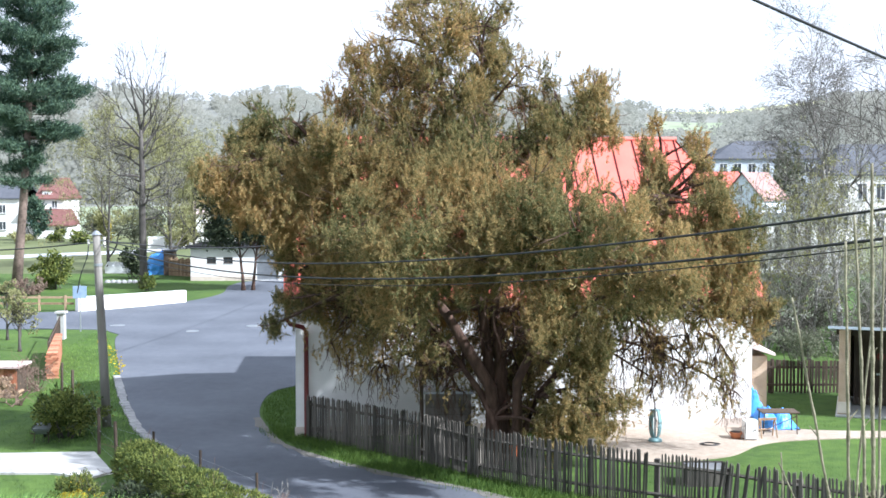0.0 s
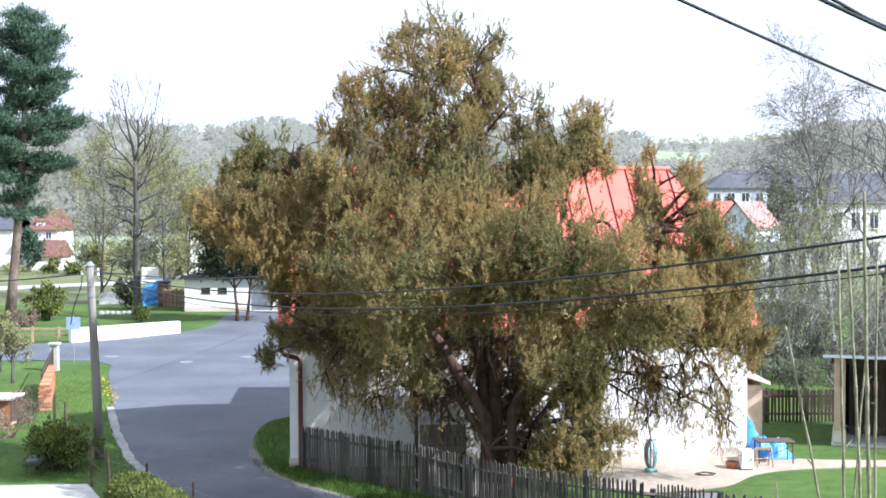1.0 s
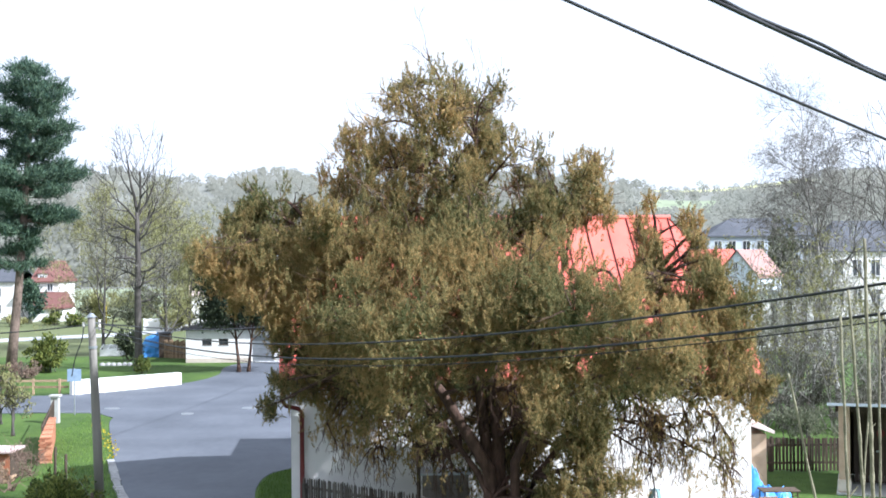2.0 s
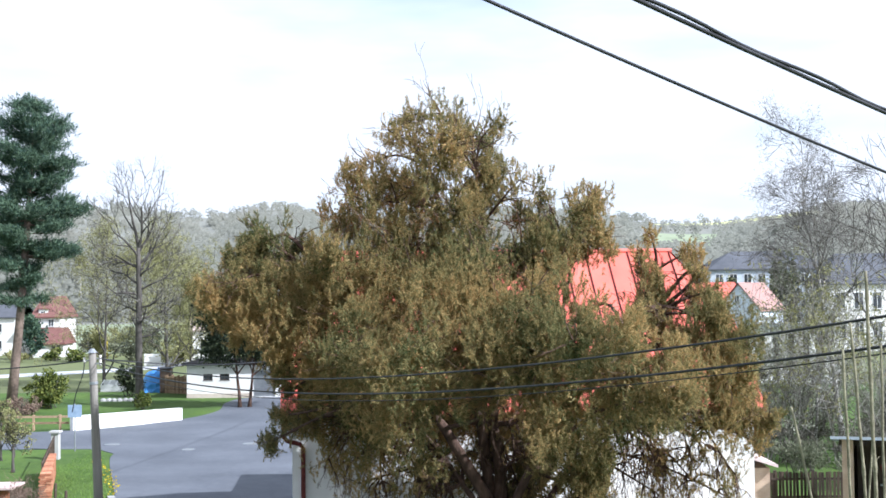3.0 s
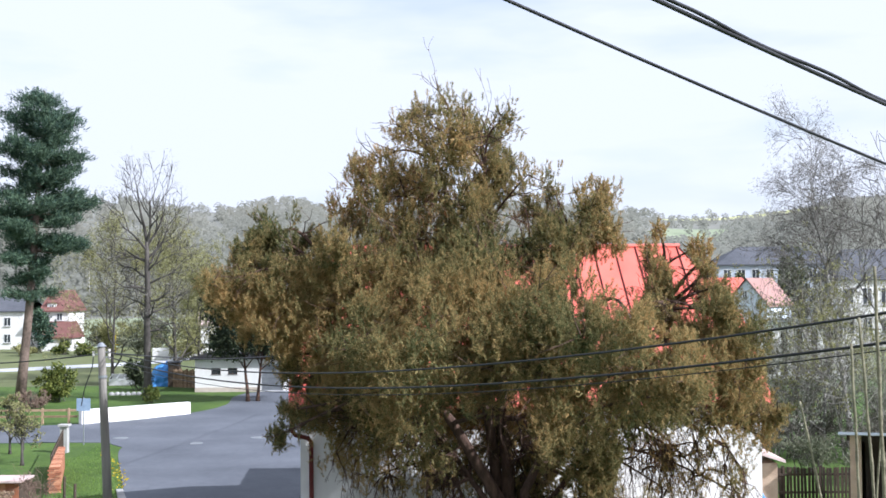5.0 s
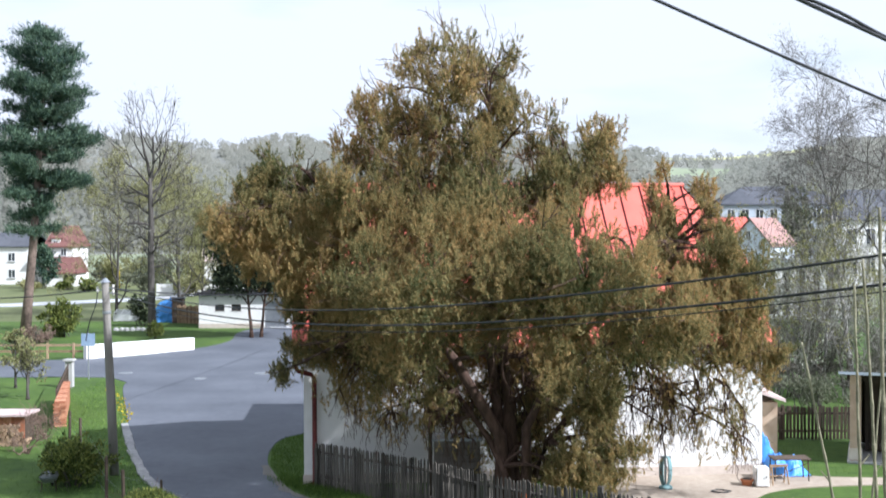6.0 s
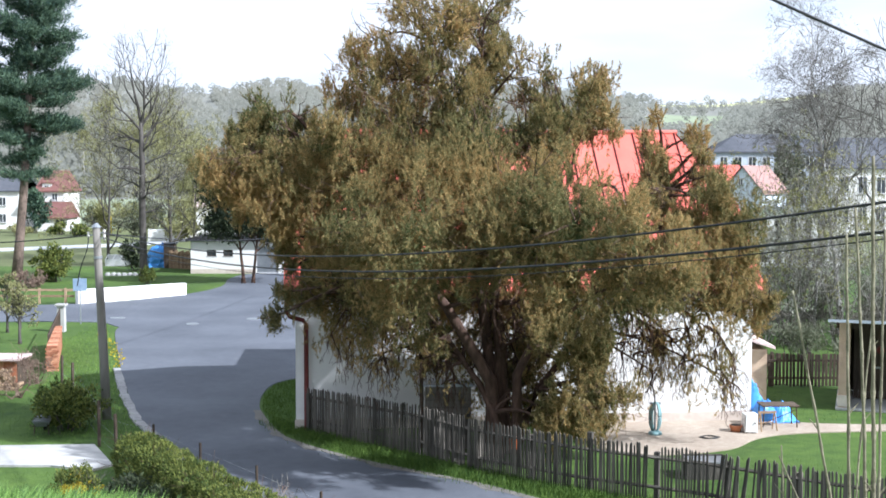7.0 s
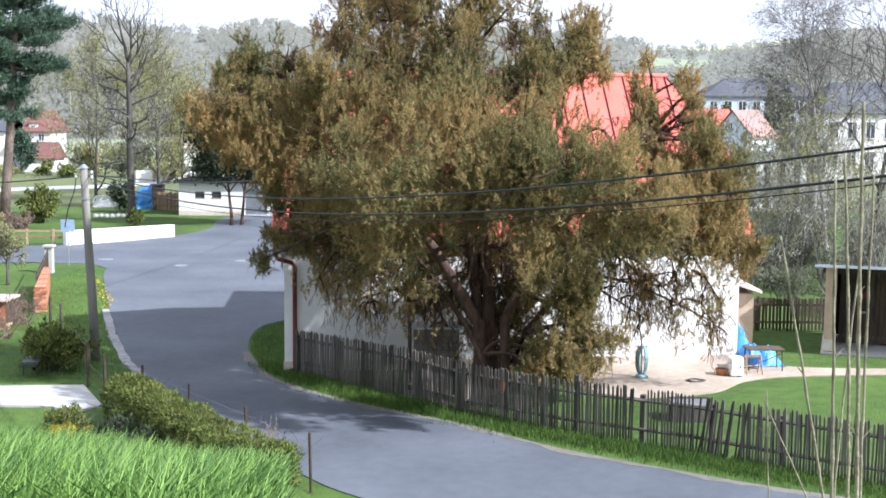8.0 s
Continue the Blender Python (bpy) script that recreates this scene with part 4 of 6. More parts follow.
# ---- junction: sign, low wall, rail fence ----
sign = thing("road_sign", "blue-grey rectangular road sign seen from behind on a post", "road sign", (-18.95, 63.3, 0))
part("post", Shape().tube([(0, 0, -0.1), (0, 0, 2.45)], [0.035, 0.035], 8).mesh("post", GREY_METAL), sign)
part("plate", Shape().box(-0.36, 0.36, -0.06, -0.035, 1.75, 2.4).mesh("plate", SIGN_METAL, 0.008), sign, "blue-grey metal plate")
for z in (1.95, 2.2):
    part("clamp", Shape().box(-0.06, 0.06, -0.045, 0.045, z - 0.02, z + 0.02).mesh("clamp", GREY_METAL), sign)
lw = Shape()
a, b = Vector((-22.0, 72.8, 0)), Vector((-16.7, 78.4, 0))
nrm = Vector((b.y - a.y, -(b.x - a.x), 0)).normalized() * 0.18
for sgn in (1,):
    ps = [a + nrm, b + nrm, b - nrm, a - nrm]
    hs = [0.88, 0.78, 0.78, 0.88]
    topv = [p + Vector((0, 0, h)) for p, h in zip(ps, hs)]
    lowv = [p - Vector((0, 0, 0.1)) for p in ps]
    lw.face(*topv).face(*reversed(lowv))
    for i in range(4):
        j = (i + 1) % 4
        lw.face(lowv[i], lowv[j], topv[j], topv[i])
low_wall = thing("garden_wall", "low white painted garden wall along the road", "wall", mesh=lw.mesh("garden_wall", PLASTER, 0.02))
rail = thing("rail_fence", "pale wooden rail fence along the road", "fence")
for x, y, w in post_line([(-34.0, 73.6), (-22.4, 73.2)], 1.6):
    part("post", Shape().box(-0.06, 0.06, -0.06, 0.06, -0.1, 0.95).mesh("post", BROWN_WOOD), rail, m=pose(x, y, 0))
for z in (0.45, 0.82):
    part("rail", Shape().box(-34.0, -22.3, 73.22, 73.3, z - 0.06, z + 0.06).mesh("rail", BROWN_WOOD), rail)

# ---- trees and shrubs beyond the junction ----


def pine_tree():
    g = np.random.default_rng(21)
    ob = thing("pine_tree", "tall dark blue-green pine with a bare lower trunk", "tree", (-31.5, 89.6, 0))
    path = [Vector((0.10 * z, 0, z)) if z < 8 else Vector((0.8 + 0.07 * (z - 8), 0.0, z)) for z in [-0.1, 3, 6, 9, 12, 15, 18, 21, 22.8]]
    part("trunk", Shape().tube(path, [0.42, 0.33, 0.3, 0.27, 0.24, 0.19, 0.13, 0.07, 0.03], 10).mesh("trunk", PINE_BARK, smooth=True), ob)
    wood, at_all, out_all = Shape(), [], []
    for tier in range(20):
        z = 8.5 + tier * 0.73
        t = tier / 19
        reach = (3.05 * (1 - t) ** 0.5 + 0.75) * (0.4 if tier < 3 else 0.75 if tier < 5 else 1.0) * g.uniform(0.75, 1.15)
        for k in range(5):
            w = k * 1.256 + tier * 0.75 + g.uniform(-0.35, 0.35)
            ln = reach * g.uniform(0.4, 1.35)
            x0 = 0.1 * z if z < 8 else 0.8 + 0.07 * (z - 8)
            a = Vector((x0, 0, z + g.uniform(-0.6, 0.6)))
            b = a + Vector((math.cos(w) * ln, math.sin(w) * ln, 0.34 * ln * (0.1 + t) - 0.06 * ln + g.normal() * 0.25))
            wood.tube([a, (a + b) / 2 + Vector((0, 0, -0.12 * ln)), b], [0.07 * (1.1 - t), 0.045 * (1.1 - t), 0.012], 4, False)
            n = int(46 * ln)
            f = g.uniform(0.2, 1.05, (n, 1)) ** 0.7
            p = np.array(a) * (1 - f) + np.array(b) * f + g.normal(size=(n, 3)) * np.array([0.3, 0.3, 0.15]) * (0.6 + 0.8 * f) + np.array([0, 0, -0.16]) * np.sin(f * 3.14)
            at_all.append(p)
            out_all.append(np.tile(np.array((b - a).normalized()) * 0.7 + np.array([0, 0, 0.55]), (n, 1)))
    part("bough", wood.mesh("bough", PINE_BARK), ob)
    q = leaves(g, np.concatenate(at_all), np.concatenate(out_all), 0.34, 0.035, 0.0, 0.6, 9)
    tagged(part("needles", points_mesh("needles", PINE_NEEDLE, q), ob, "dark blue-green needles in flat tiers"), kind="stuff")


pine_tree()


def park_tree():
    """A tall bare tree: a straight trunk, low spreading limbs, and a fan of upright leaders."""
    g = np.random.default_rng(4)
    ob = thing("bare_tree", "tall bare grey deciduous tree with upright leaders and spreading limbs", "tree", (-21.9, 88.7, 0))
    path = [Vector((0.03 * math.sin(z), 0.0, z)) for z in (-0.1, 0.6, 3, 5.5, 8, 10, 11.6)]
    radii = [0.4, 0.29, 0.26, 0.24, 0.21, 0.18, 0.14]
    part("trunk", Shape().tube(path, radii, 10).mesh("trunk", GREY_BARK, smooth=True), ob)
    crown, tips = Shape(), []
    for k, (dx, dy, ln, z) in enumerate(((-0.2, 0.1, 3.0, 11.5), (0.28, -0.1, 3.1, 11.5), (0.75, 0.2, 2.7, 11.2), (-0.7, -0.3, 2.5, 10.8), (1.3, -0.2, 2.6, 10.3), (-1.3, 0.2, 2.3, 10.0))):
        limb(crown, g, (0, 0, z), (dx, dy, 1), ln, 0.14 - 0.008 * k, 3, 6, 0.13, 3, 0.05, 0.66, tips, 0.0, 0.02)
    for k in range(13):
        z = 5.0 + 0.43 * k
        w = 2.4 * k + g.uniform(-0.5, 0.5)
        limb(crown, g, (0, 0, z), (math.cos(w), 0.6 * math.sin(w), 0.22 + 0.02 * k), g.uniform(1.9, 2.7) * (0.75 if k < 4 else 1.0), 0.09, 3, 5, 0.2, 3, 0.06, 0.62, tips, 0.0, 0.018)
    part("crown", crown.mesh("crown", GREY_BARK), ob, "fine spreading twigs")
    p = np.array([tuple(a) for a, _ in tips])
    p = np.repeat(p, 2, axis=0) + g.normal(size=(len(p) * 2, 3)) * 0.2
    tagged(part("bud", quads_mesh("bud", TWIG, leaves(g, p, dome(g, len(p)) * 0.5, 0.3, 0.01, 0.0, 0.8, 4)), ob, "sparse twig ends and buds"), kind="stuff")


park_tree()
for bx, by, bh, bl, seed in ((-29.2, 106, 12.5, 0.3, 8), (-24.6, 110, 12.8, -0.4, 9), (-20.6, 100, 9.0, 0.4, 10), (-26.5, 118, 11.5, 0.2, 15)):
    bare_tree("budding_tree", "slim budding tree with yellow-green young leaves", (bx, by, 0), bh, 0.16, GREY_BARK, seed, 5, 0.0, 0.8, 0.2, SPRING_LEAF, 0.26, 0.16, (bl, 0), 6, 12, 0.026, 0.014, 1.2)
bare_tree("roadside_tree", "slender dark tree with an evergreen crown beside the garage", (-14.25, 86.6, 0), 6.9, 0.14, BARK, 12, 5, 0.0, 0.9, 0.2, DARK_LEAF, 0.32, 0.4, (-0.6, 0), 17, 11, 0.06, 0.012, 1.15)
bare_tree("roadside_tree", "slender dark tree with an evergreen crown beside the garage", (-13.6, 86.8, 0), 6.6, 0.13, BARK, 13, 5, 0.0, 0.9, 0.2, DARK_LEAF, 0.32, 0.4, (0.7, 0), 17, 11, 0.06, 0.012, 1.15)
bush("garden_bush", "rounded green garden bush on the lawn", (-28.1, 88.0, 0), 1.55, 2.6, HEDGE_LEAF, 620, 0.2, 0.06, 31)
bush("bare_bush", "low grey-brown leafless bush on the lawn", (-28.4, 83.5, 0), 1.2, 1.35, RED_LEAF, 360, 0.18, 0.02, 32)
bush("clipped_shrub", "small clipped green shrub beside the wall", (-21.0, 86.0, 0), 0.55, 1.25, HEDGE_LEAF, 300, 0.12, 0.04, 33)
bush("dark_shrub", "dark green shrub behind the lawn", (-24.6, 97.0, 0), 1.25, 2.3, DARK_LEAF, 420, 0.2, 0.06, 34)
bush("garden_bush", "rounded green garden bush on the lawn", (-45.0, 150.0, 0), 1.4, 1.6, HEDGE_LEAF, 160, 0.3, 0.12, 35)
bush("garden_bush", "rounded green garden bush on the lawn", (-48.0, 152.0, 0), 1.2, 1.4, HEDGE_LEAF, 160, 0.3, 0.12, 36)
bush("garden_bush", "dark evergreen bush beside the red-roofed house", (-52.6, 157.0, 0), 1.7, 5.6, PINE_NEEDLE, 420, 0.4, 0.14, 37)
bush("garden_bush", "rounded green garden bush on the lawn", (-52.5, 150.0, 0), 1.5, 1.5, SPRING_LEAF, 160, 0.3, 0.12, 38)
for k, (bx, by, br, bh) in enumerate(((-44.0, 160, 2.6, 4.0), (-38.0, 150, 2.4, 4.2), (-34.0, 165, 3.0, 5.0), (-40.5, 172, 2.6, 4.6), (-29.5, 138, 2.0, 3.2), (-47.5, 168, 2.0, 3.0))):
    bush("hedgerow_bush", "dull green and brown hedgerow bush behind the gardens", (bx, by, 0), br, bh, DULL_LEAF if k % 2 else SPRING_LEAF, 300, 0.42, 0.09, 40 + k)

# ---- tarpaulin heap, boards, garage ----


def tarp_heap(name, label, at, sx, sy, sz, seed):
    g = np.random.default_rng(seed)
    s = Shape()
    n, rings = 20, 7
    for r in range(rings):
        t = r / (rings - 1)
        rad = 1.0 if t < 0.1 else (1 - t ** 3.2) ** 0.5
        for i in range(n):
            w = 2 * math.pi * i / n
            sq = 1 / max(abs(math.cos(w)), abs(math.sin(w))) ** 0.6
            k = rad * sq * (1 + 0.09 * g.normal() * (1 - t))
            s.v.append((sx / 2 * k * math.cos(w), sy / 2 * k * math.sin(w), sz * t * (1 + 0.05 * g.normal())))
    for r in range(rings - 1):
        for i in range(n):
            j = (i + 1) % n
            s.f.append((r * n + i, r * n + j, (r + 1) * n + j, (r + 1) * n + i))
    s.f.append(tuple((rings - 1) * n + i for i in range(n)))
    return thing(name, label, "tarpaulin", at, mesh=s.mesh(name, BLUE_SHEET))


tarp_heap("tarpaulin", "bright blue tarpaulin over a heap on the grass", (-23.5, 101.5, 0), 2.5, 1.6, 1.9, 3)
boards = thing("board_fence", "brown board fence beside the garage", "fence")
for i in range(14):
    part("board", Shape().box(-0.075, 0.075, -0.015, 0.015, 0.05, 1.5 + 0.08 * math.sin(i * 2.1)).mesh("board", BROWN_WOOD), boards, m=pose(-22.4 + i * 0.175, 99.5 - i * 0.1, 0))
for z in (0.4, 1.2):
    part("rail", Shape().tube([(-22.5, 99.6, z), (-20.0, 98.15, z)], [0.05, 0.05], 4).mesh("rail", DARK_WOOD), boards)
shed_dark = thing("dark_shed", "small dark wooden shed beside the blue heap", "shed", (-22.6, 100.6, 0))
part("wall", Shape().box(-0.45, 0.45, -0.4, 0.4, 0, 2.0).mesh("wall", DARK_WOOD), shed_dark)
part("roof", Shape().box(-0.55, 0.55, -0.5, 0.5, 2.0, 2.1).mesh("roof", DARK_ROOF), shed_dark)

garage = thing("garage", "low white flat-roofed garage with small windows", "garage")
GH = [(-18.5, -17.75, 1.35, 1.85), (-17.2, -16.45, 1.35, 1.85), (-14.6, -12.9, 0.05, 2.1)]
part("wall", wall_run(-19.75, -11.2, 95.0, 95.3, 0, 2.55, GH).mesh("wall", PLASTER), garage)
for gx0, gx1, gy0, gy1 in ((-19.75, -19.45, 95.3, 101), (-11.5, -11.2, 95.3, 101), (-19.45, -11.5, 100.7, 101)):
    part("wall", Shape().box(gx0, gx1, gy0, gy1, 0, 2.55).mesh("wall", PLASTER), garage)
part("plinth", Shape().box(-19.753, -14.65, 94.96, 95.0, 0, 0.35).mesh("plinth", PLINTH), garage)
part("roof", Shape().box(-20.05, -10.9, 94.6, 101.3, 2.55, 2.76).mesh("roof", material("roofing_felt", (0.012, 0.012, 0.013), (0.03, 0.03, 0.032), 4, 0.95, 0.4, 30, specular=0.1), 0.03), garage, "black felt roof edge")
for h in GH[:2]:
    window_in(garage, h[0], h[1], 95.08, h[2], h[3], DARK_WOOD)
gdoor = part("door", Shape().box(-14.6, -12.9, 95.1, 95.16, 0.05, 2.1).mesh("door", GREY_METAL), garage, "grey metal garage door")
for i in range(5):
    part("rib", Shape().box(-14.55, -12.95, 95.07, 95.1, 0.3 + i * 0.38, 0.36 + i * 0.38).mesh("rib", GREY_METAL), gdoor)

# ---- houses beyond ----
plain_house("red_roofed_house", "white two-storey house with a dull red roof", (-53.7, 170.0, 0), 3.8, 7.0, 5.4, 8.1, PLASTER, RED_TILE, 0, 0.6, [(0.6, 3.95, 0.8, 1.0)])
plain_house("house_wing", "low white house wing with a dull red roof", (-52.0, 164.0, 0), 4.1, 4.6, 1.95, 3.9, PLASTER, RED_TILE, 0, 0.3, [(1.1, 0.55, 1.3, 1.1)])
dormer = thing("dormer", "white dormer window on the red roof", "dormer", (-54.3, 166.9, 5.3))
part("wall", Shape().box(-0.6, 0.6, 0, 1.6, -0.3, 1.0).mesh("wall", PLASTER), dormer)
part("roof", Shape().box(-0.8, 0.8, -0.15, 1.6, 1.0, 1.15).mesh("roof", RED_TILE), dormer)
window_in(dormer, -0.35, 0.35, -0.06, 0.1, 0.8)
plain_house("far_house", "white house with a dark roof behind the pine", (-62.2, 172.0, 0), 7.5, 8.0, 5.4, 7.2, PLASTER, DARK_ROOF, 0, 0.0, [(-1.2, 3.2, 1.0, 1.2), (1.4, 3.2, 1.0, 1.2), (1.4, 0.9, 1.0, 1.2)])
plain_house("white_house", "white house with a pale roof behind the garage", (-28.2, 152.0, 0), 5.2, 7.0, 3.9, 6.0, PLASTER, PINK_ROOF, 12, 0.0, [(-1.2, 1.4, 1.0, 1.2), (1.0, 1.4, 1.0, 1.2)])
thing("boundary_wall", "long low white boundary wall beyond the gardens", "wall", mesh=Shape().box(-34.0, -25.0, 140.0, 140.3, -0.1, 1.3).mesh("boundary_wall", PLASTER, 0.03))
mast = thing("mast", "thin pale mast beside the red-roofed house", "mast", mesh=Shape().tube([(-50.8, 172.5, 7.6), (-50.8, 172.5, 11.2)], [0.05, 0.04], 6).mesh("mast", PORCELAIN))
goal = thing("goal_frame", "pale yellow pipe frame standing on the grass", "frame", mesh=Shape().tube([(-41.5, 152.0, 2.4), (-41.5, 152.0, 1.2), (-40.2, 152.0, 1.2), (-40.2, 152.0, 2.0)], [0.07] * 4, 5).tube([(-41.5, 152.0, -0.05), (-41.5, 152.0, 1.2)], [0.07, 0.07], 5).mesh("goal_frame", YELLOW_LEAF))
cold = thing("cold_frame", "white-framed garden cold frame on the lawn", "cold frame", (-27.6, 103.0, 0))
part("side", Shape().box(-0.95, 0.95, -0.5, -0.42, 0, 0.55).box(-0.95, 0.95, 0.42, 0.5, 0, 0.9).mesh("side", WHITE_PAINT), cold)
for i in range(4):
    part("bar", Shape().tube([(-0.9 + i * 0.6, -0.5, 0.57), (-0.9 + i * 0.6, 0.5, 0.92)], [0.045, 0.045], 4).mesh("bar", WHITE_PAINT), cold)
border = thing("stone_border", "row of pale stones on the lawn", "stones")
for i in range(7):
    part("stone", Shape().tube([(0, 0, -0.05), (0, 0, 0.12), (0, 0, 0.24)], [0.26, 0.24, 0.1], 7).mesh("stone", VERGE_STONE), border, m=pose(-25.7 + 0.42 * i, 93.0 + 0.1 * math.sin(i * 2), 0, 0, 0, i * 40))

# ---- the garden below ----
brick_wall = thing("brick_wall", "crumbling orange brick garden wall beside bushes", "wall", (-15.62, 48.3, 0))
WALK = Vector((-1.9, 6.7, 0))
turn_w = math.degrees(math.atan2(WALK.y, WALK.x))
core = Shape().box(0.05, WALK.length, -0.19, 0.19, -0.05, 0.94)
part("core", core.mesh("core", BRICK), brick_wall, m=pose(0, 0, 0, 0, 0, turn_w))
BRICK_END = Shape().box(0, 0.1, -0.115, 0.115, 0, 0.066).mesh("brick", BRICK)
BRICK_TOP = Shape().box(-0.058, 0.058, -0.21, 0.21, 0, 0.07).mesh("brick", BRICK)
for c in range(12):
    for k in range(2):
        q = pose(0, 0, 0, 0, 0, turn_w) @ pose(-0.06 + random.uniform(-0.012, 0.012), -0.12 + 0.24 * k + (0.03 if c % 2 else -0.02), 0.01 + c * 0.077, 0, 0, random.uniform(-3, 3))
        part("brick", BRICK_END, brick_wall, m=q)
for c in range(52):
    if c % 11 == 7:
        continue
    part("brick", BRICK_TOP, brick_wall, m=pose(0, 0, 0, 0, 0, turn_w) @ pose(0.06 + c * 0.13, random.uniform(-0.02, 0.02), 0.945 + random.uniform(-0.006, 0.004), 0, 0, random.uniform(-3, 3)))
stack = thing("wood_pile", "pile of split brown firewood beside the hutch", "wood pile", (-15.95, 44.2, 0))
LOG = Shape().tube([(0, -0.25, 0), (0, 0.25, 0)], [0.075, 0.07], 7).mesh("log", BROWN_WOOD)
for r_ in range(6):
    for k in range(7 - r_ // 2):
        part("log", LOG, stack, m=pose(-0.5 + k * 0.15 + 0.07 * (r_ % 2), random.uniform(-0.05, 0.05), 0.075 + r_ * 0.13, 0, random.uniform(0, 90), random.uniform(-6, 6)))
gate = thing("garden_gate", "dark iron bar gate between pillars", "gate")
part("gate_frame", Shape().tube([(-16.2, 49.6, 0.2), (-18.6, 58.8, 0.2)], [0.03, 0.03], 6).tube([(-16.2, 49.6, 1.25), (-18.6, 58.8, 1.25)], [0.03, 0.03], 6).mesh("gate_frame", DARK_WOOD), gate)
for i in range(30):
    t = i / 29
    part("bar", Shape().box(-0.015, 0.015, -0.015, 0.015, 0.05, 1.35).mesh("bar", DARK_WOOD), gate, m=pose(-16.2 - 2.4 * t, 49.6 + 9.2 * t, 0))
white_pillar = thing("gate_pillar", "white concrete gate pillar with a flat cap", "pillar", (-19.0, 60.3, 0))
part("shaft", Shape().box(-0.18, 0.18, -0.18, 0.18, 0, 1.3).mesh("shaft", CONCRETE, 0.01), white_pillar)
part("cap", Shape().box(-0.26, 0.26, -0.26, 0.26, 1.3, 1.4).mesh("cap", CONCRETE, 0.01), white_pillar)
bare_tree("fruit_tree", "small bare fruit tree in the garden", (-19.6, 56.0, 0), 2.5, 0.09, GREY_BARK, 51, 5, 0.0, 0.9, 0.25, SPRING_LEAF, 0.08, 0.35, (0, 0), 1, 8)
bare_tree("fruit_tree", "small bare fruit tree in the garden", (-21.6, 60.0, 0), 2.6, 0.08, GREY_BARK, 52, 5, 0.0, 0.9, 0.25, SPRING_LEAF, 0.08, 0.35, (0, 0), 1, 8)
bush("bare_bush", "reddish-brown leafless bush beside the brick pillar", (-15.3, 45.5, 0), 0.75, 1.6, RED_LEAF, 130, 0.16, 0.009, 53, twig_mat=RED_LEAF)
bush("bare_bush", "reddish-brown leafless bush beside the brick pillar", (-15.0, 42.5, 0), 0.7, 1.4, RED_LEAF, 110, 0.16, 0.009, 54, twig_mat=RED_LEAF)
bush("evergreen_bush", "dark green rounded bush beside the wire fence", (-11.6, 37.4, 0), 1.05, 1.35, HEDGE_LEAF, 1000, 0.12, 0.03, 55)
bush("evergreen_bush", "dark green rounded bush beside the wire fence", (-12.5, 38.7, 0), 0.75, 1.25, HEDGE_LEAF, 380, 0.12, 0.03, 56)
hutch = thing("garden_hutch", "small red-brown wooden hutch with a pale sheet roof", "hutch", (-16.5, 44.6, 0))
for i in range(12):
    part("plank", Shape().box(-0.075, 0.075, -0.02, 0.02, 0.1, 1.1).mesh("plank", BRICK), hutch, m=pose(-0.9 + i * 0.16, -0.5, 0))
part("body", Shape().box(-0.97, 0.95, -0.47, 0.5, 0.05, 1.1).mesh("body", DARK_WOOD), hutch)
part("roof", Shape().box(-1.1, 1.1, -0.75, 0.7, 1.1, 1.18).mesh("roof", PINK_ROOF, 0.01), hutch, "pale corrugated roof sheet")
barrow = thing("wheelbarrow", "old grey metal wheelbarrow standing on the lawn", "wheelbarrow", pose(-12.2, 36.7, 0, 0, 0, -80))
tray = Shape()
lo = [(-0.26, -0.16, 0.26), (0.2, -0.16, 0.26), (0.2, 0.16, 0.26), (-0.26, 0.16, 0.26)]
hi = [(-0.42, -0.27, 0.50), (0.36, -0.27, 0.46), (0.36, 0.27, 0.46), (-0.42, 0.27, 0.50)]
tray.face(*reversed(lo)).face(*[(x * 0.96, y * 0.94, z - 0.05) for x, y, z in hi])
for i in range(4):
    j = (i + 1) % 4
    tray.face(lo[i], lo[j], hi[j], hi[i])
part("tray", tray.mesh("tray", GREY_METAL), barrow, "dented grey metal tray")
for sy in (-0.2, 0.2):
    part("handle", Shape().tube([(-0.55, sy * 0.4, 0.22), (0.2, sy, 0.27), (0.75, sy * 1.2, 0.42)], [0.02] * 3, 6).mesh("handle", DARK_WOOD), barrow)
    part("leg", Shape().tube([(0.22, sy, 0.27), (0.28, sy * 1.1, 0.0)], [0.018, 0.018], 6).mesh("leg", DARK_WOOD), barrow)
wheel = part("wheel", Shape().tube([(-0.55, -0.035, 0.16), (-0.55, 0.035, 0.16)], [0.16, 0.16], 14).mesh("wheel", CABLE), barrow, "black rubber wheel")
sheet("concrete_slab", "pale concrete slab in the garden", "slab", [(-18, 34.5), (-18, 32.4), (-12.5, 32.5), (-10.6, 32.5), (-9.4, 32.0), (-8.95, 32.6), (-10.15, 35.05)], 0.06, CONCRETE, "structure")
wire = thing("wire_fence", "rusty wire fence with thin dark posts beside the hedge", "fence")
WPTS = [(-13.8, 43.7), (-12.9, 42.0), (-10.0, 35.0), (-8.95, 33.0), (-7.6, 31.7), (-5.95, 29.5), (-4.2, 27.2), (-2.5, 24.9)]
for i, (x, y) in enumerate(WPTS):
    z0 = ground_z(x, y)
    part("post", Shape().tube([(0, 0, -0.1), (random.uniform(-0.03, 0.03), 0, 1.35)], [0.05 if i < 4 else 0.034] * 2, 6).mesh("post", DARK_WOOD), wire, m=pose(x, y, z0))
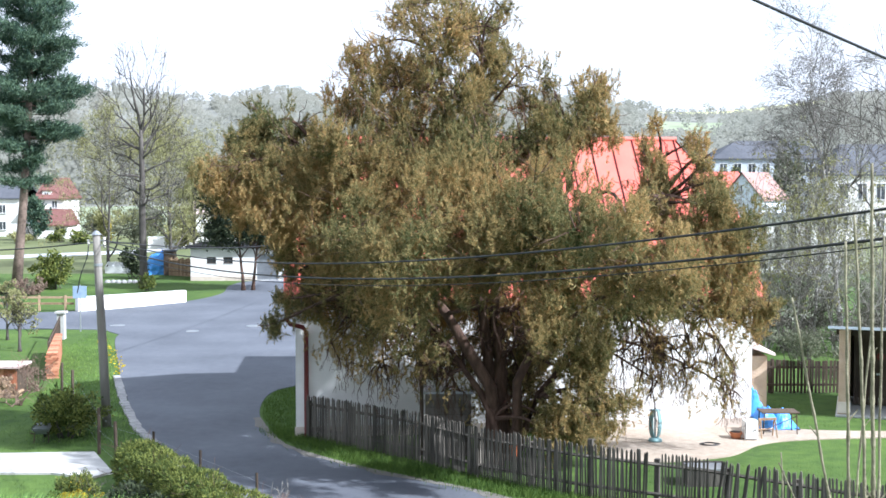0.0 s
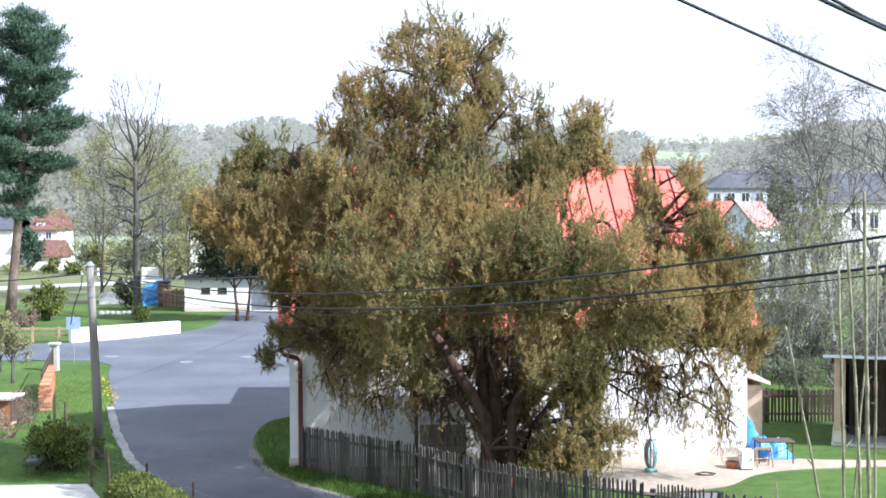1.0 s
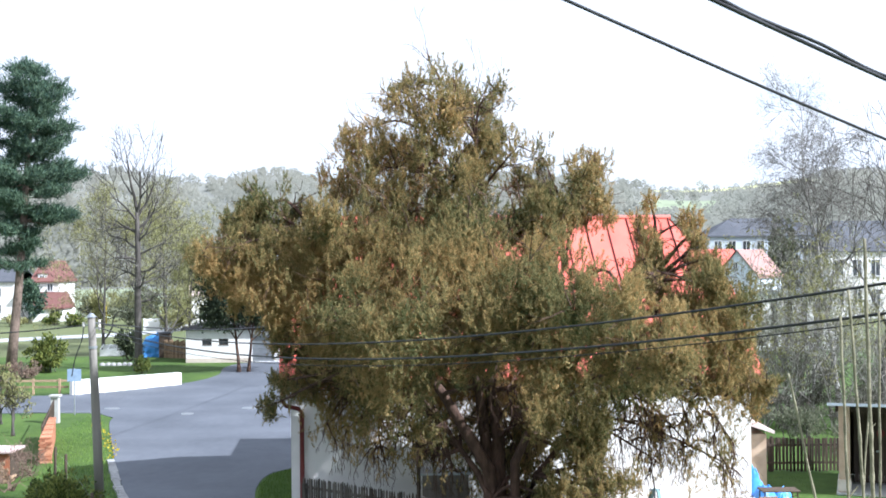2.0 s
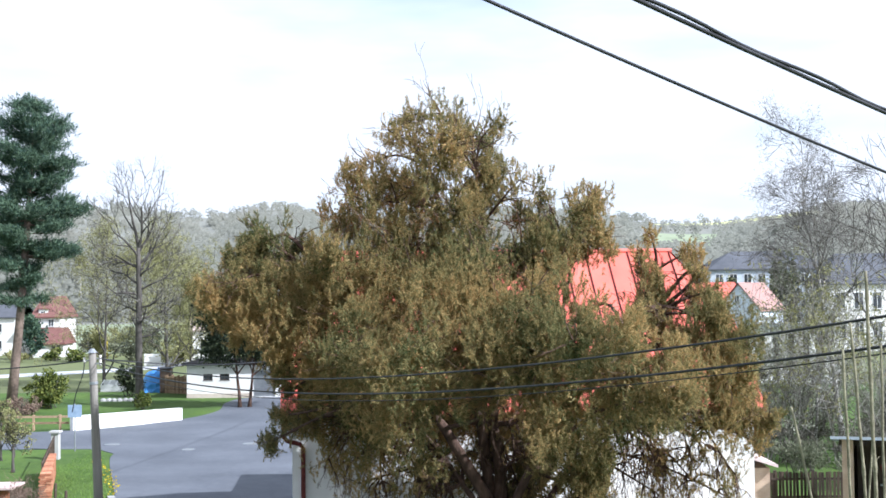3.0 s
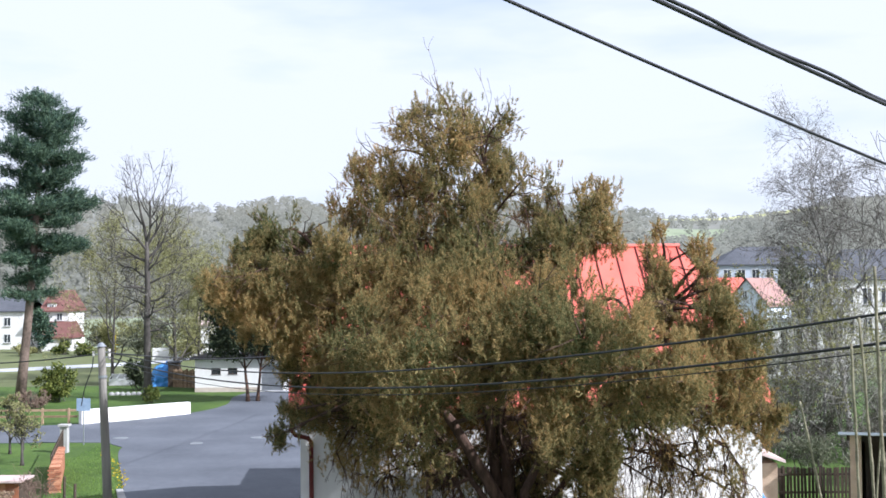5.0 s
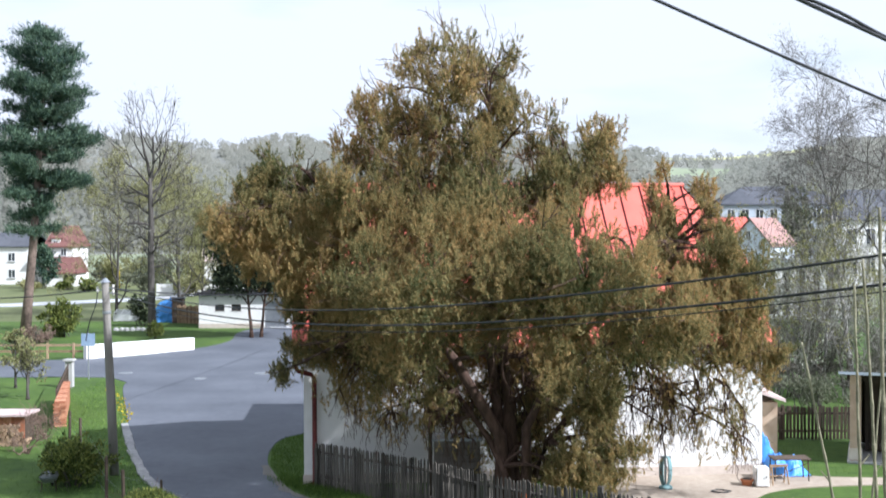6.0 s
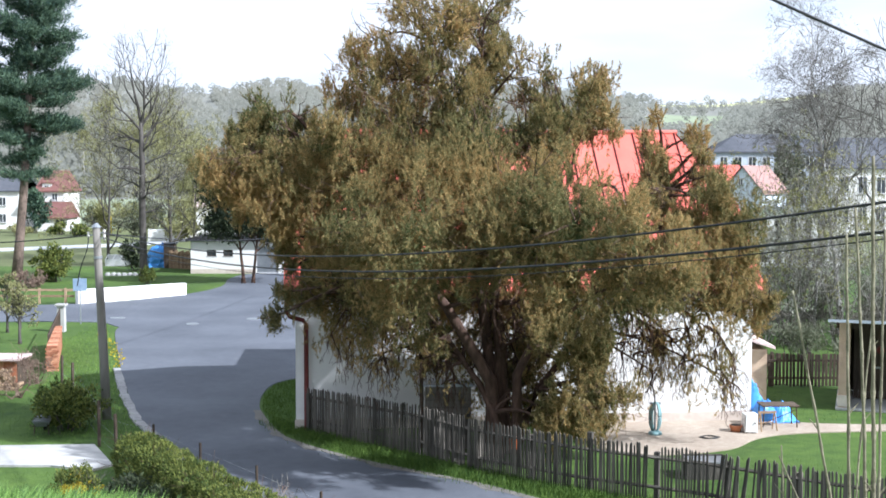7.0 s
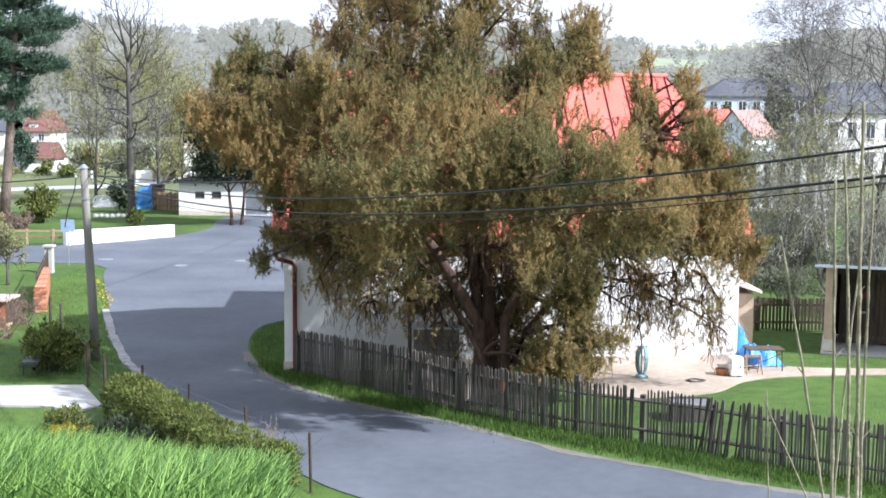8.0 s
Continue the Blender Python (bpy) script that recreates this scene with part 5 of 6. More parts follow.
for z in (0.25, 0.7, 1.15):
    pts = [(x, y, ground_z(x, y) + z) for x, y in WPTS]
    part("wire", Shape().tube(pts, [0.0022] * len(pts), 4).mesh("wire", GREY_METAL), wire)


# ---- yard of the white house ----
shed = thing("garden_shed", "dark open-fronted garden shed with a plastered pillar", "shed", Matrix.Translation((13.3, 40.6, 0)) @ Matrix.Rotation(radians(-19), 4, "Z"))
part("pillar", Shape().box(0.0, 0.36, 0.0, 0.36, 0.0, 2.95).mesh("pillar", OCHRE, 0.02), shed, "flaking ochre plastered pillar")
part("base", Shape().box(-0.08, 9.0, -0.12, 3.6, 0.0, 0.08).mesh("base", CONCRETE, 0.02), shed)
part("plinth", Shape().box(-0.03, 0.39, -0.03, 0.39, 0.12, 0.5).mesh("plinth", PLINTH), shed)
part("back_wall", Shape().box(0.1, 9.0, 3.4, 3.5, 0.12, 2.5).mesh("back_wall", DARK_WOOD), shed)
part("side_wall", Shape().box(0.05, 0.15, 0.36, 3.4, 0.12, 2.5).mesh("side_wall", DARK_WOOD), shed)
sr = Shape()
ra, rb = [(-0.35, -0.6, 3.12), (9.3, -0.6, 3.12), (9.3, 3.8, 2.52), (-0.35, 3.8, 2.52)], []
rb = [(x, y, z - 0.09) for x, y, z in ra]
sr.face(*ra).face(*reversed(rb))
for i in range(4):
    j = (i + 1) % 4
    sr.face(rb[i], rb[j], ra[j], ra[i])
part("roof", sr.mesh("roof", GREY_WALL), shed, "pale sheet roof edge")
part("beam", Shape().box(-0.1, 9.0, 0.08, 0.26, 2.76, 2.95).mesh("beam", DARK_WOOD), shed)
PLANK = Shape().box(-0.075, 0.075, -0.015, 0.015, 0.14, 2.68).mesh("plank", DARK_WOOD)
for i in range(30):
    part("plank", PLANK, shed, m=pose(0.55 + i * 0.165, 1.75 + 0.008 * (i % 3), 0))
part("door_plate", Shape().tube([(1.35, 1.69, 1.85), (1.35, 1.73, 1.85)], [0.14, 0.14], 14).mesh("door_plate", RUSTY), shed, "round rusty plate")
part("latch", Shape().box(1.2, 1.35, 1.69, 1.73, 1.2, 1.26).mesh("latch", GREY_METAL), shed)

back_fence = thing("yard_fence", "dark vertical slat fence behind the lawn", "fence")
SLAT = Shape().box(-0.045, 0.045, -0.012, 0.012, 0.05, 1.25).mesh("slat", DARK_WOOD)
for x, y, w in post_line([(11.5, 45.0), (14.9, 44.7)], 0.13):
    part("slat", SLAT, back_fence, m=pose(x, y, random.uniform(-0.03, 0.03), 0, random.uniform(-1.5, 1.5), math.degrees(w)))
for z in (0.3, 0.95):
    part("rail", Shape().box(11.4, 15.0, 44.9, 44.96, z, z + 0.08).mesh("rail", DARK_WOOD), back_fence)
for x in (12.2, 13.6):
    part("post", Shape().box(x, x + 0.1, 44.97, 45.07, -0.1, 1.3).mesh("post", DARK_WOOD), back_fence)

table = thing("garden_table", "dark garden table with thin metal legs on the gravel", "table", (10.5, 37.9, 0))
part("tabletop", Shape().box(-0.55, 0.62, -0.35, 0.35, 0.68, 0.72).mesh("tabletop", DARK_WOOD, 0.01), table)
for lx in (-0.5, 0.56):
    for ly in (-0.3, 0.3):
        part("leg", Shape().tube([(lx, ly, 0), (lx * 0.95, ly, 0.68)], [0.02, 0.02], 6).mesh("leg", DARK_WOOD), table)
part("brace", Shape().tube([(-0.48, -0.3, 0.15), (0.54, -0.3, 0.6)], [0.014, 0.014], 5).mesh("brace", DARK_WOOD), table)


def draped_cover(label, at, humps, size, seed):
    """A crumpled sheet laid over garden things: humps (x, y, radius, height) under it, folds all over."""
    ob_shape, n = Shape(), 30
    for side in (0.0, 0.02):
        for i in range(n + 1):
            for k in range(n + 1):
                x, y = size[0] * (i / n - 0.5), size[1] * (k / n - 0.5)
                z = max(h * smooth(1.35 - math.hypot(x - hx, (y - hy) * 1.1) / hr) for hx, hy, hr, h in humps)
                fold = noise.noise((x * 4.2, y * 4.2, seed)) * 0.13 + abs(noise.noise((x * 9, y * 9, seed + 3.0))) * 0.09
                ob_shape.v.append((x + 0.08 * noise.noise((y * 3, x, seed)), y + 0.08 * noise.noise((x * 3, y, seed + 5)), max(0.03 - side, z * (1 + fold * 1.2) + fold * 0.5 - side)))
    m = (n + 1) * (n + 1)
    for i in range(n):
        for k in range(n):
            a = i * (n + 1) + k
            ob_shape.f.append((a, a + n + 1, a + n + 2, a + 1))
            ob_shape.f.append((m + a, m + a + 1, m + a + n + 2, m + a + n + 1))
    return thing("blue_cover", label, "tarpaulin", at, mesh=ob_shape.mesh("blue_cover", BLUE_SHEET))


draped_cover("crumpled blue tarpaulin over low garden things beside the wall", (10.6, 38.75, 0), ((-0.3, 0, 0.4, 0.62), (0.3, 0.1, 0.42, 0.5)), (1.6, 1.0), 2.0)
draped_cover("crumpled blue tarpaulin bundle beside the wall", (10.1, 39.35, 0), ((0, 0, 0.26, 1.15), (0.15, 0.05, 0.3, 0.7)), (0.8, 0.7), 7.0)
cabinet = thing("white_cabinet", "small white enamel cabinet standing on the gravel", "cabinet", (9.4, 36.9, 0))
part("body", Shape().box(-0.2, 0.2, -0.2, 0.2, 0.05, 0.62).mesh("body", WHITE_PAINT, 0.02), cabinet)
cdoor = part("door", Shape().box(-0.17, 0.17, -0.225, -0.203, 0.08, 0.58).mesh("door", WHITE_PAINT, 0.006), cabinet)
part("knob", Shape().tube([(0.1, -0.226, 0.35), (0.1, -0.26, 0.35)], [0.02, 0.025], 8).mesh("knob", DARK_WOOD), cdoor)
for lx in (-0.15, 0.15):
    part("foot", Shape().box(lx - 0.03, lx + 0.03, -0.15, 0.15, 0, 0.05).mesh("foot", DARK_WOOD), cabinet)
pot = thing("plant_pot", "terracotta plant pot beside the house wall", "plant pot", (9.0, 37.0, 0))
part("pot", Shape().tube([(0, 0, 0), (0, 0, 0.17), (0, 0, 0.18), (0, 0, 0.23)], [0.13, 0.18, 0.2, 0.2], 14).mesh("pot", ORANGE_CLAY, smooth=True), pot)
part("soil", Shape().tube([(0, 0, 0.22), (0, 0, 0.235)], [0.17, 0.17], 12).mesh("soil", DARK_WOOD), pot)
reel = thing("garden_hose", "blue-green garden hose looped over a short stand beside the house wall", "garden hose", (6.45, 36.6, 0))
part("stand", Shape().tube([(0, 0.06, -0.05), (0, 0.06, 1.0)], [0.03, 0.03], 8).box(-0.17, 0.17, 0.0, 0.1, 0.94, 1.0).mesh("stand", GREY_METAL), reel, "grey metal stand")
part("base", Shape().tube([(0, 0, 0), (0, 0, 0.1), (0, 0, 0.14)], [0.22, 0.2, 0.12], 12).mesh("base", TEAL, smooth=True), reel)
for k in range(9):
    loop = [(math.copysign(abs(math.cos(w)) ** 0.7, math.cos(w)) * (0.085 + 0.0125 * k), -0.05 + 0.008 * k, 0.56 + math.sin(w) * (0.43 + 0.008 * (k % 3))) for w in [2 * math.pi * i / 22 for i in range(23)]]
    part("hose_loop", Shape().tube(loop, [0.02] * 23, 6).mesh("hose_loop", TEAL, smooth=True), reel)
trestle = thing("trestle", "small pale wooden trestle standing on the gravel", "trestle", pose(10.0, 37.15, 0, 0, 0, 12))
part("beam", Shape().box(-0.3, 0.3, -0.035, 0.035, 0.56, 0.63).mesh("beam", BROWN_WOOD, 0.006), trestle)
for lx in (-0.24, 0.24):
    for ly in (-0.17, 0.17):
        part("leg", Shape().tube([(lx, ly * 0.15, 0.58), (lx * 1.1, ly, 0.0)], [0.026, 0.026], 4).mesh("leg", BROWN_WOOD), trestle)
part("stretcher", Shape().tube([(-0.25, 0.1, 0.26), (0.25, 0.1, 0.26)], [0.02, 0.02], 4).mesh("stretcher", BROWN_WOOD), trestle)
hose = thing("hose_coil", "dark coil of hose lying on the gravel", "hose", mesh=Shape().tube([(8.0 + 0.32 * math.cos(i * 0.5) * (1 - i * 0.012), 36.1 + 0.2 * math.sin(i * 0.5), 0.05 + 0.006 * (i // 13)) for i in range(40)], [0.012] * 40, 6).mesh("hose_coil", CABLE))
bin_box = thing("lidded_box", "grey weathered wooden bin behind the fence", "bin", (0.15, 35.2, 0))
for i in range(9):
    part("board", Shape().box(-0.66, 0.66, -0.52, -0.49, 0.02 + i * 0.2, 0.205 + i * 0.2).mesh("board", OLD_WOOD), bin_box)
part("body", Shape().box(-0.65, 0.65, -0.48, 0.5, 0, 1.82).mesh("body", DARK_WOOD), bin_box)
part("lid", Shape().box(-0.72, 0.72, -0.58, 0.56, 1.82, 1.88).mesh("lid", GREY_METAL, 0.01), bin_box, "dull sheet lid")
thing("black_post", "thin black post standing behind the fence", "post", mesh=Shape().tube([(-0.62, 34.9, -0.1), (-0.62, 34.9, 2.75)], [0.06, 0.055], 8).mesh("black_post", DARK_WOOD))
bucket = thing("bucket", "orange plastic bucket behind the fence slats", "bucket", (1.92, 31.85, 0))
part("pail", Shape().tube([(0, 0, 0.68), (0, 0, 0.98)], [0.13, 0.17], 12).mesh("pail", material("orange_plastic", (0.36, 0.085, 0.025), (0.48, 0.13, 0.045), 6, 0.5, 0.1)), bucket)
part("stake", Shape().tube([(0, 0, -0.1), (0, 0, 0.7)], [0.03, 0.03], 6).mesh("stake", OLD_WOOD), bucket)
yard_frame = thing("cold_frame", "low grey wooden garden frame behind the fence", "cold frame", (6.9, 31.6, 0))
part("side", Shape().box(-0.55, 0.55, -0.4, -0.36, 0, 0.4).box(-0.55, 0.55, 0.36, 0.4, 0, 0.5).box(-0.55, -0.51, -0.36, 0.36, 0, 0.45).box(0.51, 0.55, -0.36, 0.36, 0, 0.45).mesh("side", OLD_WOOD), yard_frame)
part("lid", Shape().box(-0.5, 0.5, -0.38, 0.36, 0.42, 0.46).mesh("lid", GREY_METAL), yard_frame, "dull grey lid")

# ---- background on the east side ----
bare_tree("birch_tree", "tall bare birch with pale bark and drooping twigs", (19.7, 60.0, 0), 14.6, 0.17, BIRCH_BARK, 61, 6, 0.1, 0.30, 0.13, TWIG, 0.24, 0.40, (-1.7, 0), 3, 10, 0.008, 0.012, 0.78)
bare_tree("bare_tree", "bare grey tree with slender upright limbs", (21.0, 58.0, 0), 13.2, 0.17, GREY_BARK, 62, 5, 0.0, 0.42, 0.15, None, 0.2, 0.32, (1.4, 0), 1, 7, 0.009, 0.016, 1.15)
bare_tree("birch_tree", "slim bare birch with pale bark", (18.7, 61.0, 0), 8.0, 0.10, BIRCH_BARK, 63, 5, 0.03, 0.5, 0.15, None, 0.09, 0.35, (0.3, 0), 1, 8, 0.02, 0.013)


def thicket(label, at, height, seed, leaf, amount, size=0.13):
    """Many thin stems from one stool, with blossom or buds."""
    g = np.random.default_rng(seed)
    ob = thing("thicket", label, "shrub", at, "thicket behind the lawn")
    wood, tips = Shape(), []
    for k in range(10):
        w = g.uniform(0, 6.28)
        limb(wood, g, (0.5 * math.cos(w), 0.4 * math.sin(w), -0.05), (0.35 * math.cos(w), 0.35 * math.sin(w), 1), height * g.uniform(0.5, 0.75), 0.035, 4, 5, 0.14, 2, 0.06, 0.62, tips, 0.0, 0.011)
    part("stem", wood.mesh("stem", TWIG), ob)
    p = np.array([tuple(a) for a, _ in tips])
    p = np.repeat(p, amount, axis=0) + g.normal(size=(len(p) * amount, 3)) * 0.16
    tagged(part("bud", quads_mesh("bud", leaf, leaves(g, p, dome(g, len(p)) * 0.4, size, 0.03, 0.0, 0.8, 4)), ob, "pale buds and blossom"), kind="stuff")


thicket("tall grey leafless shrub with pale blossom", (15.0, 57.0, 0), 4.4, 71, BLOSSOM, 2)
thicket("tall grey leafless shrub with pale blossom", (16.7, 59.0, 0), 6.0, 72, SPRING_LEAF, 5)
thicket("grey leafless shrub with yellow-green buds", (18.3, 56.0, 0), 6.4, 73, SPRING_LEAF, 2)
thicket("grey leafless shrub with yellow-green buds", (13.9, 60.0, 0), 4.6, 74, SPRING_LEAF, 1)
thicket("grey leafless shrub with yellow-green buds", (20.6, 55.0, 0), 6.0, 75, BLOSSOM, 1)
thicket("tall grey leafless shrub with pale blossom", (18.2, 63.0, 0), 6.2, 76, BLOSSOM, 5)
for k, (bx, by, br, bh) in enumerate(((15.5, 52.0, 1.4, 1.4), (18.0, 50.5, 1.6, 1.6), (13.2, 53.0, 1.0, 1.0), (20.5, 49.5, 1.5, 1.6), (16.6, 48.5, 1.3, 1.2), (19.0, 54.5, 2.0, 2.2), (15.8, 56.0, 1.8, 1.8), (22.5, 53.0, 1.8, 2.2))):
    bush("undergrowth", "low green and brown undergrowth below the thicket", (bx, by, 0), br, bh, BRUSH if k % 4 else DULL_LEAF, 300, 0.2, 0.022, 80 + k)

for k, (bx, by, br, bh) in enumerate(((14.2, 64.0, 1.6, 3.6), (17.0, 66.0, 2.2, 4.8), (20.3, 66.5, 2.2, 4.6), (23.6, 66.0, 2.2, 4.4), (18.6, 61.5, 1.6, 3.0), (22.0, 60.0, 1.6, 3.2), (15.6, 60.5, 1.3, 2.6))):
    bush("leafless_thicket", "dense grey-brown leafless thicket behind the lawn", (bx, by, 0), br, bh, BRUSH if k > 3 else TWIG, 520, 0.34, 0.014, 140 + k)

plain_house("grey_building", "long grey-blue building with a dark hipped roof", (46.5, 176.0, 0), 17.0, 10.0, 10.9, 13.4, GREY_WALL, DARK_ROOF, 0, 4.5,
            [(-7.2 + 2.0 * i, 8.6, 1.1, 1.5) for i in range(8)] + [(-7.2 + 2.0 * i, 5.2, 1.1, 1.5) for i in range(8)])
plain_house("gabled_house", "pale blue gabled house with a faded roof", (30.2, 118.0, 0), 3.9, 6.5, 6.1, 8.6, PALE_WALL, ROSE_ROOF, -35, 0.0, [(-0.2, 6.7, 0.5, 0.7)], False, 0.25)
plain_house("red_roofed_house", "low house with a bright red roof", (28.4, 126.0, 0), 4.4, 5.0, 7.2, 8.7, PALE_WALL, RED_METAL, 0, 0.4)
plain_house("long_building", "long white building with a dark roof and tall windows", (60.5, 158.0, 0), 23.0, 11.0, 8.6, 12.4, PLASTER, DARK_ROOF, 0, 2.5,
            [(-10.3 + 2.3 * i, 5.3, 1.2, 2.1) for i in range(9)] + [(-10.3 + 2.3 * i, 1.6, 1.2, 2.1) for i in range(9)])
colonnade = thing("white_outbuilding", "low white outbuilding with tall dark openings", "outbuilding")
WH = [(26.6 + 1.25 * i, 27.2 + 1.25 * i, 0.4, 4.2) for i in range(5)]
part("wall", wall_run(25.9, 33.5, 102.0, 102.3, 0, 4.8, WH).mesh("wall", PLASTER), colonnade)
part("back_wall", Shape().box(25.9, 33.5, 104.0, 104.3, 0, 4.8).mesh("back_wall", DARK_WOOD), colonnade)
part("roof", Shape().box(25.5, 33.9, 101.6, 104.7, 4.8, 5.05).mesh("roof", GREY_METAL), colonnade)
lamp_post = thing("street_lamp", "slim grey street lamp rising behind the trees", "street lamp", (24.3, 78.0, 0))
part("post", Shape().tube([(0, 0, -0.1), (0, 0, 11.0)], [0.09, 0.05], 8).mesh("post", GREY_METAL), lamp_post)
part("head", Shape().box(-0.5, 0.25, -0.12, 0.12, 11.0, 11.12).mesh("head", PORCELAIN, 0.03), lamp_post)


def conifer(label, at, height, width, seed, mat=PINE_NEEDLE):
    g = np.random.default_rng(seed)
    ob = thing("spruce_tree", label, "tree", at)
    part("trunk", Shape().tube([(0, 0, -0.1), (0, 0, height)], [0.02 * height, 0.01], 7).mesh("trunk", PINE_BARK), ob)
    n = 900
    t = g.uniform(0.08, 1, n) ** 0.75
    w = g.uniform(0, 6.28, n)
    tier = 0.7 + 0.3 * np.abs(np.sin(t * 24))
    r = width * (1.03 - t) * tier * g.uniform(0.35, 1.0, n)
    p = np.stack([r * np.cos(w), r * np.sin(w), t * height], axis=1)
    o = np.stack([np.cos(w), np.sin(w), 0 * w - 0.1], axis=1)
    tagged(part("needles", quads_mesh("needles", mat, leaves(g, p, o, 0.045 * height, 0.008 * height, 0.0, 0.5, 6)), ob), kind="stuff")


bush("evergreen_tree", "broad dull green evergreen tree beside the grey building", (45.4, 160.0, 0), 1.9, 12.2, DULL_LEAF, 750, 0.55, 0.15, 91, "tree")
conifer("dark conifer behind the white houses", (33.5, 140.0, 0), 9.0, 2.0, 92, DARK_LEAF)


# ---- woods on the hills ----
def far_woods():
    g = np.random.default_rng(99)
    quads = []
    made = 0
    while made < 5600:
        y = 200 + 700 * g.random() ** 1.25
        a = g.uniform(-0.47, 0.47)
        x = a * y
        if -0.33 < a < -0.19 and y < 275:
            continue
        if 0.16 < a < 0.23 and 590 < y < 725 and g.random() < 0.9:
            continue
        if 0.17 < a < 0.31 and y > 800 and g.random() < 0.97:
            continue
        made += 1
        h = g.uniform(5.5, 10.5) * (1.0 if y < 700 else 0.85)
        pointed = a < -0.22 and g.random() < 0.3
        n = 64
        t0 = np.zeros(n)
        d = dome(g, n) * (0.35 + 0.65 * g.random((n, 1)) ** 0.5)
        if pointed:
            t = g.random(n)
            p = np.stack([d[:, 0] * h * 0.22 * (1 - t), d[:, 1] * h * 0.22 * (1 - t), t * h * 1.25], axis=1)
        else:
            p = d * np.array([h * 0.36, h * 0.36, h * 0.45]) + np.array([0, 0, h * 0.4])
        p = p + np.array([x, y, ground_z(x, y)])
        # tufts tilted alike so the sun shades them evenly, as through haze
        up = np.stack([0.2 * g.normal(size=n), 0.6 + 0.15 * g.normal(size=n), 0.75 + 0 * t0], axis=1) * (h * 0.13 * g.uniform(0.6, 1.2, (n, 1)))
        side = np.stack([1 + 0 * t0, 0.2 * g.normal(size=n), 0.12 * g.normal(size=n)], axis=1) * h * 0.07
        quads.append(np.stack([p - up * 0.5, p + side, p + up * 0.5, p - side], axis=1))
    thing("far_woods", "spring woods on the hillsides, haze painted into their pale grey-green", "woods", kind="stuff", mesh=quads_mesh("far_woods", HAZED_WOOD, np.concatenate(quads)))


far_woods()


# ---- hedge, bank and its plants ----
def hedge():
    g = np.random.default_rng(101)
    ob = thing("hedge", "clipped yellow-green evergreen hedge along the road", "hedge")
    a, b = Vector((-8.35, 31.7, 0)), Vector((-2.95, 24.5, 0))
    along = (b - a)
    side = Vector((-along.y, along.x, 0)).normalized()
    n = 3600
    t = g.random(n)
    w = g.uniform(-1, 1, n)
    v = g.uniform(0, 1, n)
    edge = g.random(n) < 0.75
    top = edge & (g.random(n) < 0.5)
    v = np.where(top, 1.0, v)
    w = np.where(edge & ~top, np.sign(w), w)
    bump = np.array([noise.noise((tt * 9, ww * 1.3, vv * 2)) for tt, ww, vv in zip(t, w, v)])
    half = 0.52 + 0.12 * bump
    high = (1.16 - 0.32 * t) * (1 - 0.16 * np.abs(w) ** 3) + 0.14 * bump
    ends = np.clip(np.minimum(t, 1 - t) / 0.05, 0.35, 1)
    p = np.array(a) + t[:, None] * np.array(along) + (w * half * ends)[:, None] * np.array(side)
    p[:, 2] = np.array([ground_z(x, y) for x, y in p[:, :2]]) + v * high * (0.7 + 0.3 * ends)
    out = np.stack([w * side.x, w * side.y, v * 0.9], axis=1)
    tagged(part("foliage", quads_mesh("foliage", HEDGE_LEAF, leaves(g, p, out, 0.085, 0.012, 0.0, 0.5, 13)), ob), kind="stuff")
    twigs = Shape()
    for i in range(40):
        q = a + along * ((i + 0.5) / 40)
        q.z = ground_z(q.x, q.y)
        limb(twigs, g, q, (g.normal() * 0.4, g.normal() * 0.4, 1), 0.7, 0.02, 2, 4, 0.2, 2, 0.05)
    part("stem", twigs.mesh("stem", BARK), ob)


hedge()
bush("flowering_bush", "small bush with yellow flowers beside the slab", (-8.7, 29.0, ground_z(-8.7, 29.0)), 0.6, 0.85, YELLOW_LEAF, 150, 0.05, 0.014, 111)
bush("garden_bush", "yellow-green bush below the slab", (-8.9, 29.2, ground_z(-8.9, 29.2)), 0.65, 0.8, HEDGE_LEAF, 480, 0.09, 0.016, 112)
bush("grey_shrub", "grey-green spreading garden shrub beside the hedge", (-7.6, 28.9, ground_z(-7.6, 28.9)), 0.6, 0.65, DARK_LEAF, 260, 0.13, 0.02, 113)
bush("grey_shrub", "grey-green spreading garden shrub beside the hedge", (-6.7, 28.0, ground_z(-6.7, 28.0)), 0.6, 0.55, DARK_LEAF, 260, 0.13, 0.02, 114)


bush("twiggy_shrub", "small sparse leafless shrub at the road edge behind the hedge", (-3.75, 27.6, ground_z(-3.75, 27.6)), 0.45, 0.95, RED_LEAF, 60, 0.14, 0.006, 115, twig_mat=TWIG)


